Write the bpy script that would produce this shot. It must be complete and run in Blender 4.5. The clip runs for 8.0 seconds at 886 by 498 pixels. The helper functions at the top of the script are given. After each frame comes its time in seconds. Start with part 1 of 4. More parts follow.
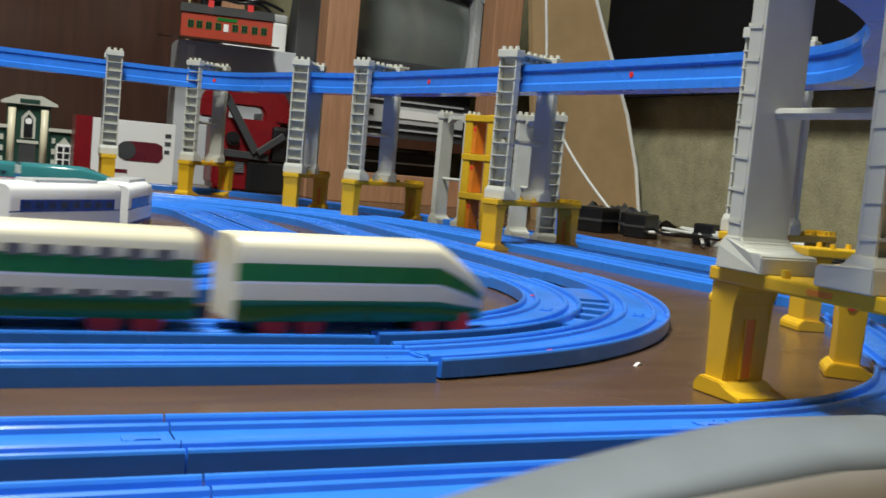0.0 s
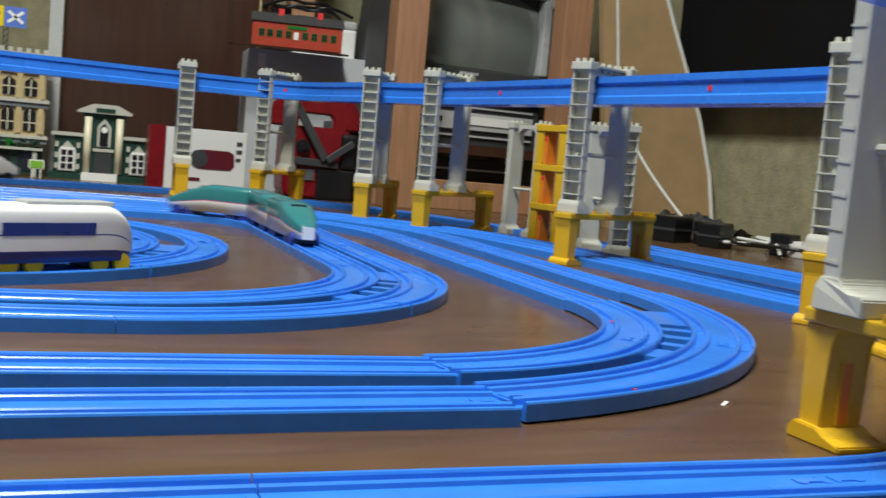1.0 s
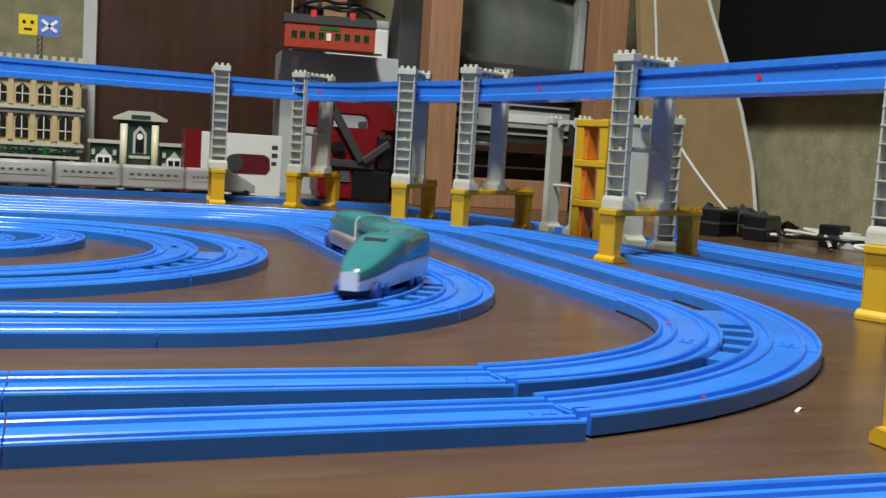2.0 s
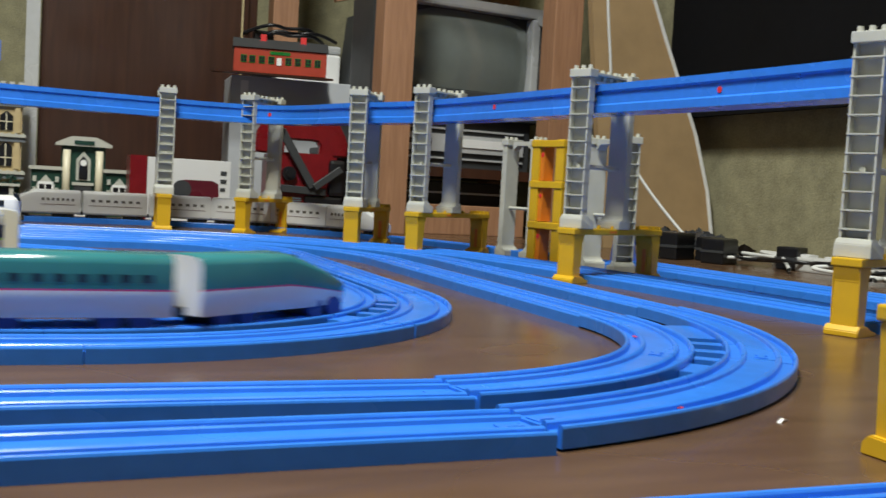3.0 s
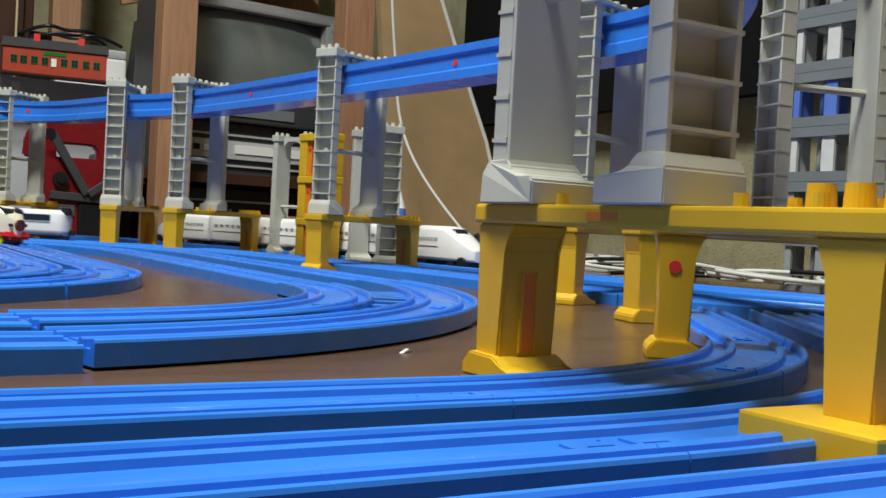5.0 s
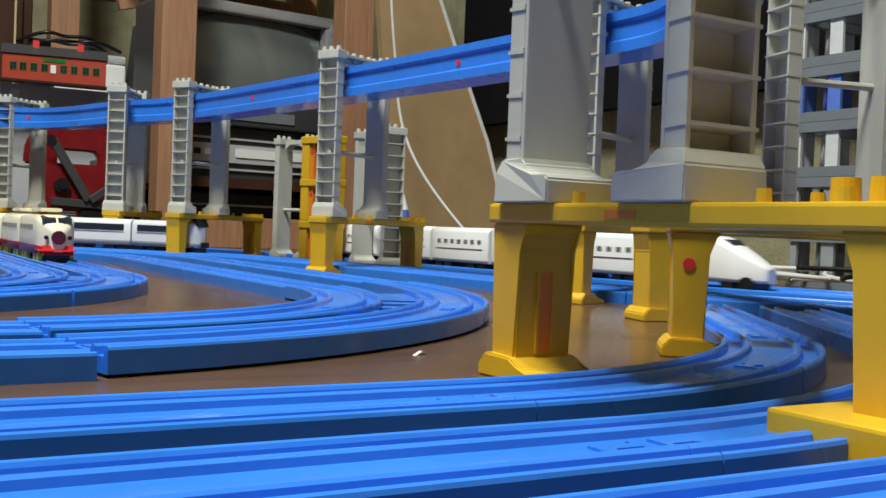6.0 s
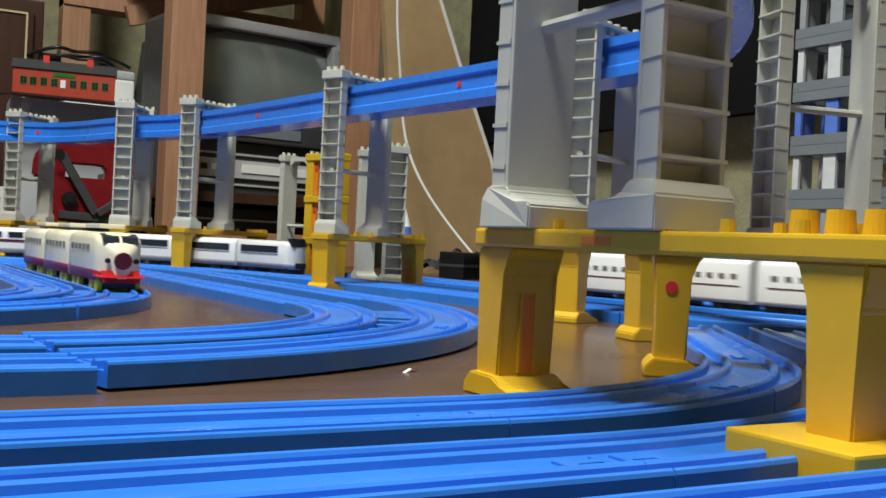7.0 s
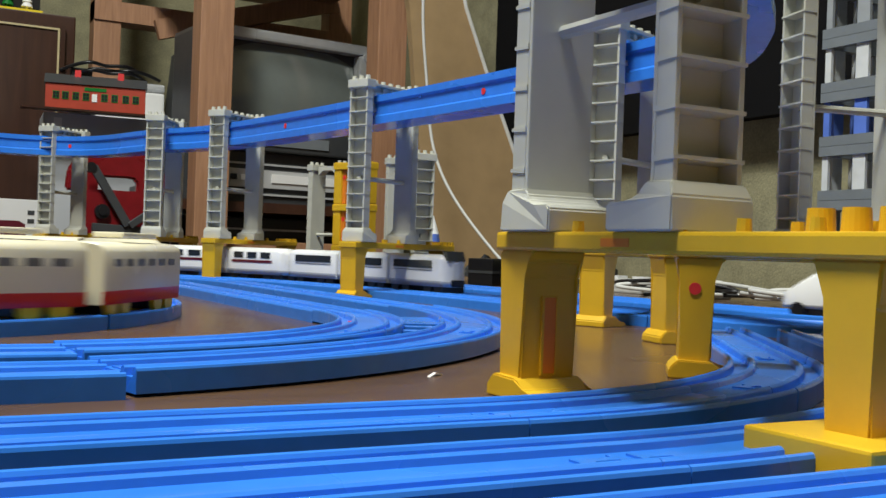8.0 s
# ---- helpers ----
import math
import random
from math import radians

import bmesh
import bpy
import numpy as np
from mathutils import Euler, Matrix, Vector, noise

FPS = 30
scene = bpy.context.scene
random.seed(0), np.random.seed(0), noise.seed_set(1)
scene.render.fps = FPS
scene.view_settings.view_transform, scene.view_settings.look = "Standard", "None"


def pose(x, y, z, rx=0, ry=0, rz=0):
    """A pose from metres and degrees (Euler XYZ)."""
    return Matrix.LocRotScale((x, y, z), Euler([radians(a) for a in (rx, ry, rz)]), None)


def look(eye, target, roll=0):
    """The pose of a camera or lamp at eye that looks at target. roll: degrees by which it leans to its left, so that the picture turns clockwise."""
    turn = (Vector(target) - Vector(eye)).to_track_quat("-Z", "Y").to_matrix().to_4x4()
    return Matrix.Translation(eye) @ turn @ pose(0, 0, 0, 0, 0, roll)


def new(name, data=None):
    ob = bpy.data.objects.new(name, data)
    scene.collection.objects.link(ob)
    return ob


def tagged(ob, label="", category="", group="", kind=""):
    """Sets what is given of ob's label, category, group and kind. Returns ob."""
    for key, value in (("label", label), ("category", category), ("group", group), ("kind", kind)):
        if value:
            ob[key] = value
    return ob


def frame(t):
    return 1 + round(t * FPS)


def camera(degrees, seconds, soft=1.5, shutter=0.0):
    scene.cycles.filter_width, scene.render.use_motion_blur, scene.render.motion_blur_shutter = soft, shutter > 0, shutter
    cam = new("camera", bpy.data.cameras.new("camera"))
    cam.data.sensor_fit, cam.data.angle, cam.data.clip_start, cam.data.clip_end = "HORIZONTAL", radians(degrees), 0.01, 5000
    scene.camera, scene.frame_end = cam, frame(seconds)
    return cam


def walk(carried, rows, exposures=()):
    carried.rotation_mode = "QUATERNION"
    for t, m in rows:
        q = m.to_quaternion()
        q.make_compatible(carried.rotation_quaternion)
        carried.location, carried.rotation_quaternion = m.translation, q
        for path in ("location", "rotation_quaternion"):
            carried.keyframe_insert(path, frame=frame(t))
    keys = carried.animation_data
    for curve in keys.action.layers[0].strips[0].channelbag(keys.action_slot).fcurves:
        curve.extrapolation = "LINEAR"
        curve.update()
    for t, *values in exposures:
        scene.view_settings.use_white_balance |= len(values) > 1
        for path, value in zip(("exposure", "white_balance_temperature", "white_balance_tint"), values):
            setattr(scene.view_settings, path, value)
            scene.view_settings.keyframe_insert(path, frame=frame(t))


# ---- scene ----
cam = camera(46.0, 8.0, shutter=0.5)
PATH = [
    (0, (-0.192, -0.432, 0.097), (0.639, 1.38, -0.067), 5.2),
    (0.5, (-0.194, -0.428, 0.108), (0.584, 1.407, -0.057), 4.5),
    (1, (-0.197, -0.418, 0.114), (0.52, 1.441, -0.064), 5.0),
    (1.2, (-0.197, -0.409, 0.115), (0.478, 1.464, -0.07), 4.8),
    (2.3, (-0.196, -0.383, 0.114), (0.464, 1.496, -0.071), 3.3),
    (2.5, (-0.198, -0.374, 0.113), (0.483, 1.498, -0.06), 3.6),
    (3, (-0.183, -0.355, 0.096), (0.553, 1.501, -0.02), 3.3),
    (3.5, (-0.149, -0.347, 0.074), (0.67, 1.475, -0.014), 3.5),
    (4, (-0.11, -0.345, 0.07), (0.813, 1.429, 0.015), 2.4),
    (4.5, (-0.074, -0.35, 0.057), (0.908, 1.392, 0.012), 3.3),
    (4.7, (-0.067, -0.354, 0.051), (0.942, 1.373, 0.009), 3.3),
    (5.8, (-0.071, -0.347, 0.05), (0.915, 1.393, 0.023), 2.2),
    (6, (-0.07, -0.347, 0.05), (0.936, 1.382, 0.016), 2.2),
    (6.5, (-0.069, -0.36, 0.052), (0.944, 1.364, 0.021), 2.2),
    (7, (-0.072, -0.364, 0.053), (0.922, 1.372, 0.048), 2.8),
    (7.5, (-0.071, -0.368, 0.053), (0.892, 1.384, 0.065), 2.4),
    (8, (-0.071, -0.369, 0.052), (0.871, 1.395, 0.059), 2.0),
]
walk(cam, [(t, look(eye, target, roll)) for t, eye, target, roll in PATH])

# ---------- small tools ----------
def mat(name, color, rough=0.5, metal=0.0, var=0.12, scale=60.0, bump=0.05, spec=0.5, dark=None, trans=0.0, emit=0.0):
    """Plain surface with fine grain and broad, slight wear."""
    m = bpy.data.materials.new(name)
    m.use_nodes = True
    nt = m.node_tree
    b = nt.nodes["Principled BSDF"]
    tc = nt.nodes.new("ShaderNodeTexCoord")
    n1 = nt.nodes.new("ShaderNodeTexNoise")
    n1.inputs["Scale"].default_value = scale
    n1.inputs["Detail"].default_value = 6
    n2 = nt.nodes.new("ShaderNodeTexNoise")
    n2.inputs["Scale"].default_value = scale / 9
    n2.inputs["Detail"].default_value = 3
    nt.links.new(tc.outputs["Object"], n1.inputs["Vector"])
    nt.links.new(tc.outputs["Object"], n2.inputs["Vector"])
    add = nt.nodes.new("ShaderNodeMath")
    add.operation = "ADD"
    nt.links.new(n1.outputs["Fac"], add.inputs[0])
    nt.links.new(n2.outputs["Fac"], add.inputs[1])
    ramp = nt.nodes.new("ShaderNodeMapRange")
    ramp.inputs["From Min"].default_value = 0.7
    ramp.inputs["From Max"].default_value = 1.3
    nt.links.new(add.outputs[0], ramp.inputs["Value"])
    mix = nt.nodes.new("ShaderNodeMix")
    mix.data_type = "RGBA"
    lo = dark if dark else tuple(c * (1 - var) for c in color)
    hi = tuple(min(1.0, c * (1 + var * 0.6)) for c in color)
    mix.inputs["A"].default_value = (*lo, 1)
    mix.inputs["B"].default_value = (*hi, 1)
    nt.links.new(ramp.outputs["Result"], mix.inputs["Factor"])
    nt.links.new(mix.outputs["Result"], b.inputs["Base Color"])
    rr = nt.nodes.new("ShaderNodeMapRange")
    rr.inputs["From Min"].default_value = 0.3
    rr.inputs["From Max"].default_value = 0.7
    rr.inputs["To Min"].default_value = max(0.02, rough - 0.08)
    rr.inputs["To Max"].default_value = min(1.0, rough + 0.08)
    nt.links.new(n2.outputs["Fac"], rr.inputs["Value"])
    nt.links.new(rr.outputs["Result"], b.inputs["Roughness"])
    b.inputs["Metallic"].default_value = metal
    b.inputs["Specular IOR Level"].default_value = spec
    if trans:
        b.inputs["Transmission Weight"].default_value = trans
    if emit:
        b.inputs["Emission Color"].default_value = (*color, 1)
        b.inputs["Emission Strength"].default_value = emit
    if bump:
        bp = nt.nodes.new("ShaderNodeBump")
        bp.inputs["Strength"].default_value = bump
        bp.inputs["Distance"].default_value = 0.001
        nt.links.new(n1.outputs["Fac"], bp.inputs["Height"])
        nt.links.new(bp.outputs["Normal"], b.inputs["Normal"])
    return m


def mesh_of(name, bm, material, smooth=False):
    me = bpy.data.meshes.new(name)
    bmesh.ops.recalc_face_normals(bm, faces=bm.faces)
    bm.to_mesh(me)
    bm.free()
    for k in material if isinstance(material, (list, tuple)) else [material]:
        me.materials.append(k)
    if smooth:
        for p in me.polygons:
            p.use_smooth = True
    return me


def part(name, bm, material, parent=None, label="", smooth=False):
    """One mesh object out of a bmesh, under a thing or a part."""
    ob = new(name, mesh_of(name, bm, material, smooth))
    if parent is not None:
        ob.parent = parent
    if label:
        tagged(ob, label)
    return ob


def box(bm, x0, y0, z0, x1, y1, z1, m=None, bev=0.0, mi=0):
    vs = [bm.verts.new(p) for p in ((x0, y0, z0), (x1, y0, z0), (x1, y1, z0), (x0, y1, z0), (x0, y0, z1), (x1, y0, z1), (x1, y1, z1), (x0, y1, z1))]
    fs = [bm.faces.new([vs[i] for i in q]) for q in ((3, 2, 1, 0), (4, 5, 6, 7), (0, 1, 5, 4), (1, 2, 6, 5), (2, 3, 7, 6), (3, 0, 4, 7))]
    for f in fs:
        f.material_index = mi
    if m is not None:
        for v in vs:
            v.co = m @ v.co
    if bev:
        es = list({e for f in fs for e in f.edges})
        r = bmesh.ops.bevel(bm, geom=es, offset=bev, segments=2, affect="EDGES", profile=0.6)
        for f in r["faces"]:
            f.material_index = mi
    return bm


def tube(bm, p0, p1, r, n=12, r1=None, mi=0):
    """A closed round bar from p0 to p1."""
    p0, p1 = Vector(p0), Vector(p1)
    q = (p1 - p0).to_track_quat("Z", "Y").to_matrix()
    rings = []
    for p, rad in ((p0, r), (p1, r if r1 is None else r1)):
        rings.append([bm.verts.new(p + q @ Vector((rad * math.cos(2 * math.pi * k / n), rad * math.sin(2 * math.pi * k / n), 0))) for k in range(n)])
    for k in range(n):
        bm.faces.new((rings[0][k], rings[0][(k + 1) % n], rings[1][(k + 1) % n], rings[1][k])).material_index = mi
    bm.faces.new(rings[0][::-1]).material_index = mi
    bm.faces.new(rings[1]).material_index = mi
    return bm


def sweep(bm, pts, profile, closed_ends=True, up=Vector((0, 0, 1)), mi=0):
    """Carries a closed (side, height) outline along a line of points."""
    pts = [Vector(p) for p in pts]
    rings = []
    for i, p in enumerate(pts):
        d = (pts[min(i + 1, len(pts) - 1)] - pts[max(i - 1, 0)]).normalized()
        side = d.cross(up).normalized()
        u = side.cross(d)
        rings.append([bm.verts.new(p + side * a + u * b) for a, b in profile])
    n = len(profile)
    for a, b in zip(rings, rings[1:]):
        for k in range(n):
            bm.faces.new((a[k], a[(k + 1) % n], b[(k + 1) % n], b[k])).material_index = mi
    if closed_ends:
        bm.faces.new(rings[0][::-1]).material_index = mi
        bm.faces.new(rings[-1]).material_index = mi
    return bm


def prism(bm, outline, y0, y1, m=None, mi=0):
    """A flat outline in x and z, thick from y0 to y1."""
    a = [bm.verts.new((x, y0, z)) for x, z in outline]
    b = [bm.verts.new((x, y1, z)) for x, z in outline]
    n = len(outline)
    bm.faces.new(a).material_index = mi
    bm.faces.new(b[::-1]).material_index = mi
    for k in range(n):
        bm.faces.new((a[k], b[k], b[(k + 1) % n], a[(k + 1) % n])).material_index = mi
    if m is not None:
        for v in a + b:
            v.co = m @ v.co
    return bm


def thing(name, label, category, m=None, group="", kind=""):
    ob = new(name)
    ob.empty_display_size = 0.02
    if m is not None:
        ob.matrix_basis = m
    return tagged(ob, label, category, group, kind)


def cable(name, pts, r, material, label, parent=None, category="cable"):
    cu = bpy.data.curves.new(name, "CURVE")
    cu.dimensions = "3D"
    cu.bevel_depth, cu.bevel_resolution = r, 3
    sp = cu.splines.new("NURBS")
    sp.points.add(len(pts) - 1)
    for q, p in zip(sp.points, pts):
        q.co = (*p, 1)
    sp.use_endpoint_u, sp.order_u = True, 4
    cu.materials.append(material)
    ob = new(name, cu)
    if parent:
        ob.parent = parent
    return tagged(ob, label, "" if parent else category)

# ---------- light ----------
world = bpy.data.worlds.new("room_air")
scene.world = world
world.use_nodes = True
world.node_tree.nodes["Background"].inputs["Color"].default_value = (0.95, 0.97, 1.0, 1)
world.node_tree.nodes["Background"].inputs["Strength"].default_value = 0.075
CEIL = 2.35
scene.view_settings.exposure = 0.0


def ceiling_lamp(x, y, watts, size):
    li = bpy.data.lights.new("ceiling_lamp", "AREA")
    li.shape, li.size = "DISK", size
    li.energy, li.color = watts, (0.98, 1.0, 0.92)
    ob = new("ceiling_lamp", li)
    ob.matrix_basis = pose(x, y, CEIL - 0.1)
    return ob


ceiling_lamp(-0.55, -0.20, 70, 0.55)
ceiling_lamp(-0.35, 0.45, 38, 0.3)

# ---------- materials ----------
BLUE = mat("blue_track_plastic", (0.034, 0.205, 0.76), 0.25, var=0.10, scale=90, bump=0.03)
YELLOW = mat("yellow_plastic", (0.68, 0.41, 0.018), 0.36, var=0.08, scale=70, bump=0.03)
GREY = mat("light_grey_plastic", (0.53, 0.53, 0.470), 0.36, var=0.07, scale=70, bump=0.03)
DGREY = mat("dark_grey_plastic", (0.17, 0.19, 0.21), 0.42, var=0.1, scale=50)
ORANGE = mat("orange_plastic", (0.75, 0.22, 0.02), 0.4)
RED = mat("red_sticker", (0.72, 0.03, 0.03), 0.5, var=0.05)
WHITE = mat("white_plastic", (0.86, 0.86, 0.85), 0.3, var=0.04, scale=50, bump=0.02)
CREAM = mat("cream_plastic", (0.80, 0.74, 0.55), 0.3, var=0.04, scale=50, bump=0.02)
GREEN = mat("dark_green_paint", (0.010, 0.170, 0.030), 0.3, var=0.08)
TEAL = mat("teal_green_paint", (0.035, 0.190, 0.208), 0.2, var=0.08)
NAVY = mat("navy_paint", (0.03, 0.05, 0.26), 0.3, var=0.08)
PINK = mat("pink_stripe", (0.62, 0.05, 0.22), 0.4)
MATTE = mat("matte_black_board", (0.004, 0.004, 0.005), 0.8, var=0.2, spec=0.15)
BLACK = mat("black_plastic", (0.009, 0.009, 0.011), 0.35, var=0.2)
WHEELY = mat("yellow_wheel_plastic", (0.82, 0.62, 0.02), 0.4)
WHEELR = mat("red_wheel_plastic", (0.66, 0.02, 0.025), 0.4)
SILVER = mat("silver_plastic", (0.56, 0.57, 0.58), 0.3, 0.15, var=0.06)
CHARCOAL = mat("charcoal_plastic", (0.045, 0.048, 0.052), 0.45, var=0.12)
SCREEN = mat("tube_glass", (0.16, 0.18, 0.17), 0.10, var=0.05, bump=0, spec=0.7)
GLASSD = mat("dark_window", (0.02, 0.025, 0.035), 0.12, bump=0)
CARD = mat("brown_cardboard", (0.34, 0.225, 0.11), 0.8, var=0.14, scale=25, bump=0.2)
CARDBOX = mat("grey_printed_card", (0.47, 0.49, 0.52), 0.6, var=0.08, scale=20)
PAPERW = mat("white_card", (0.72, 0.72, 0.72), 0.55, var=0.05, scale=20)
BRICKRED = mat("brick_red_plastic", (0.42, 0.05, 0.025), 0.4)
MAROON = mat("maroon_paint", (0.11, 0.012, 0.022), 0.3)
REDBAG = mat("red_gloss_plastic", (0.19, 0.006, 0.010), 0.3, var=0.2)
TAN = mat("tan_bricks", (0.56, 0.44, 0.24), 0.4)
DKGREEN = mat("dark_green_bricks", (0.012, 0.05, 0.035), 0.4)
CRATEBLUE = mat("crate_blue_plastic", (0.10, 0.19, 0.62), 0.45)
CRATEWHITE = mat("crate_white_plastic", (0.62, 0.64, 0.65), 0.45)
CORD = mat("white_cord", (0.62, 0.62, 0.60), 0.5)
LAMPRED = mat("red_lamp", (0.85, 0.03, 0.03), 0.3)
LIMEG = mat("lime_green_sign", (0.22, 0.50, 0.05), 0.4)
CRATEGREY = mat("crate_grey_plastic", (0.30, 0.32, 0.34), 0.45)


def wood(name, a, b, rough, stretch, scale, bump=0.15):
    m = bpy.data.materials.new(name)
    m.use_nodes = True
    nt = m.node_tree
    bs = nt.nodes["Principled BSDF"]
    tc = nt.nodes.new("ShaderNodeTexCoord")
    mp = nt.nodes.new("ShaderNodeMapping")
    mp.inputs["Scale"].default_value = stretch
    nt.links.new(tc.outputs["Object"], mp.inputs["Vector"])
    n = nt.nodes.new("ShaderNodeTexNoise")
    n.inputs["Scale"].default_value, n.inputs["Detail"].default_value = scale, 8
    n.inputs["Distortion"].default_value = 0.6
    nt.links.new(mp.outputs["Vector"], n.inputs["Vector"])
    big = nt.nodes.new("ShaderNodeTexNoise")
    big.inputs["Scale"].default_value = 5
    nt.links.new(tc.outputs["Object"], big.inputs["Vector"])
    mx = nt.nodes.new("ShaderNodeMix")
    mx.data_type = "RGBA"
    mx.inputs["A"].default_value, mx.inputs["B"].default_value = (*a, 1), (*b, 1)
    rg = nt.nodes.new("ShaderNodeMapRange")
    rg.inputs["From Min"].default_value, rg.inputs["From Max"].default_value = 0.3, 0.72
    nt.links.new(n.outputs["Fac"], rg.inputs["Value"])
    nt.links.new(rg.outputs["Result"], mx.inputs["Factor"])
    nt.links.new(mx.outputs["Result"], bs.inputs["Base Color"])
    r2 = nt.nodes.new("ShaderNodeMapRange")
    r2.inputs["From Min"].default_value, r2.inputs["From Max"].default_value = 0.3, 0.7
    r2.inputs["To Min"].default_value, r2.inputs["To Max"].default_value = rough - 0.06, rough + 0.08
    nt.links.new(big.outputs["Fac"], r2.inputs["Value"])
    nt.links.new(r2.outputs["Result"], bs.inputs["Roughness"])
    bp = nt.nodes.new("ShaderNodeBump")
    bp.inputs["Strength"].default_value, bp.inputs["Distance"].default_value = bump, 0.0006
    nt.links.new(n.outputs["Fac"], bp.inputs["Height"])
    nt.links.new(bp.outputs["Normal"], bs.inputs["Normal"])
    return m


FLOOR = wood("brown_floor", (0.085, 0.046, 0.024), (0.125, 0.070, 0.038), 0.24, (1.2, 9, 1), 7, 0.04)
POSTWOOD = wood("pale_post_wood", (0.30, 0.15, 0.08), (0.42, 0.22, 0.12), 0.6, (18, 18, 1.2), 8)
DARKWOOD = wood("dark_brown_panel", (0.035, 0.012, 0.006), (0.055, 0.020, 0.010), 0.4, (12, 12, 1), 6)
PLASTER = mat("rough_beige_plaster", (0.29, 0.27, 0.165), 0.9, var=0.30, scale=260, bump=0.9)
CEILW = mat("pale_ceiling", (0.6, 0.58, 0.52), 0.9, scale=30)

# ---------- the room ----------
def slab(name, a, b, material, label):
    bm = bmesh.new()
    box(bm, *a, *b)
    return tagged(part(name, bm, material), label, name.split("_")[0], kind="structure")


slab("floor", (-3.2, -3.2, -0.05), (1.12, 2.62, 0.0), FLOOR, "worn glossy brown wooden floor")
slab("wall_east", (1.12, -3.2, -0.05), (1.24, 2.62, CEIL), PLASTER, "rough beige plaster wall")
slab("wall_north", (-3.2, 2.5, 0.0), (1.12, 2.62, CEIL), PLASTER, "rough beige plaster wall behind the shelf")
slab("wall_west", (-3.32, -3.2, -0.05), (-3.2, 2.62, CEIL), PLASTER, "rough beige plaster wall")
slab("wall_south", (-3.32, -3.32, -0.05), (1.24, -3.2, CEIL), PLASTER, "rough beige plaster wall")
slab("ceiling", (-3.32, -3.32, CEIL), (1.24, 2.62, CEIL + 0.1), CEILW, "plain pale ceiling")

# ---------- toy tracks ----------
H = 0.009
W = 0.0205
HALF = [(W, 0.0), (W, H - 0.0013), (W - 0.0004, H - 0.0004), (W - 0.0012, H), (W - 0.0020, H - 0.0003), (W - 0.0026, H - 0.0012), (W - 0.0031, H - 0.0036), (0.0118, H - 0.0036), (0.0112, H - 0.0010), (0.0104, H - 0.0004), (0.0094, H - 0.0003), (0.0084, H - 0.0009), (0.0079, H - 0.0026)]
RAIL = [(-x, z) for x, z in HALF] + HALF[::-1]


def arc(cx, cy, r, a0, a1, n=14):
    return [(cx + r * math.cos(radians(a0 + (a1 - a0) * k / n)), cy + r * math.sin(radians(a0 + (a1 - a0) * k / n))) for k in range(n + 1)]


def line(x0, y0, x1, y1, n=1):
    return [(x0 + (x1 - x0) * k / n, y0 + (y1 - y0) * k / n) for k in range(n + 1)]


JOINT = [(-0.010, -0.0048), (-0.0075, -0.0048), (-0.0075, -0.0022), (0.001, -0.0022), (0.003, -0.0045), (0.0065, -0.0030), (0.0065, 0.0030), (0.003, 0.0045), (0.001, 0.0022), (-0.0075, 0.0022), (-0.0075, 0.0048), (-0.010, 0.0048)]


def joint(p, d, parent):
    """The tongue that hooks into the next piece, on the track's middle band."""
    m = Matrix.Translation(Vector(p)) @ Vector(d).normalized().to_track_quat("X", "Z").to_matrix().to_4x4()
    bm = bmesh.new()
    prism(bm, JOINT, 0.0, 1.0)
    for v in bm.verts:
        x, y, z = v.co
        v.co = m @ Vector((x * 0.8, z * 0.8, H - 0.0032 + 0.0012 * y))
    part("joint_tongue", bm, BLUE, parent)


def rail(pts, curved=False, z=0.0):
    """One piece of toy track, with its joint at the start."""
    name = "curved_track" if curved else "straight_track"
    bm = bmesh.new()
    p3 = [Vector((*p[:2], p[2] if len(p) > 2 else z)) for p in pts]
    sweep(bm, p3, RAIL)
    ob = part(name, bm, BLUE)
    joint(p3[0] + (p3[1] - p3[0]).normalized() * 0.010, p3[1] - p3[0], ob)
    return tagged(ob, "blue plastic toy railway track, " + ("curved piece" if curved else "straight piece") + " with moulded grooves", "toy track", group="toy railway track")


def run(x0, y0, x1, y1, z=0.0):
    """Straight pieces of 216 mm laid end to end."""
    d = math.hypot(x1 - x0, y1 - y0)
    n = max(1, round(d / 0.216))
    for k in range(n):
        a, b = k / n, (k + 1) / n - 0.0006
        rail(line(x0 + (x1 - x0) * a, y0 + (y1 - y0) * a, x0 + (x1 - x0) * b, y0 + (y1 - y0) * b, 8), False, z)


def bend(cx, cy, r, a0, a1, z=0.0, step=45):
    n = max(1, round(abs(a1 - a0) / step))
    for k in range(n):
        rail(arc(cx, cy, r, a0 + (a1 - a0) * k / n, a0 + (a1 - a0) * (k + 0.995) / n), True, z)


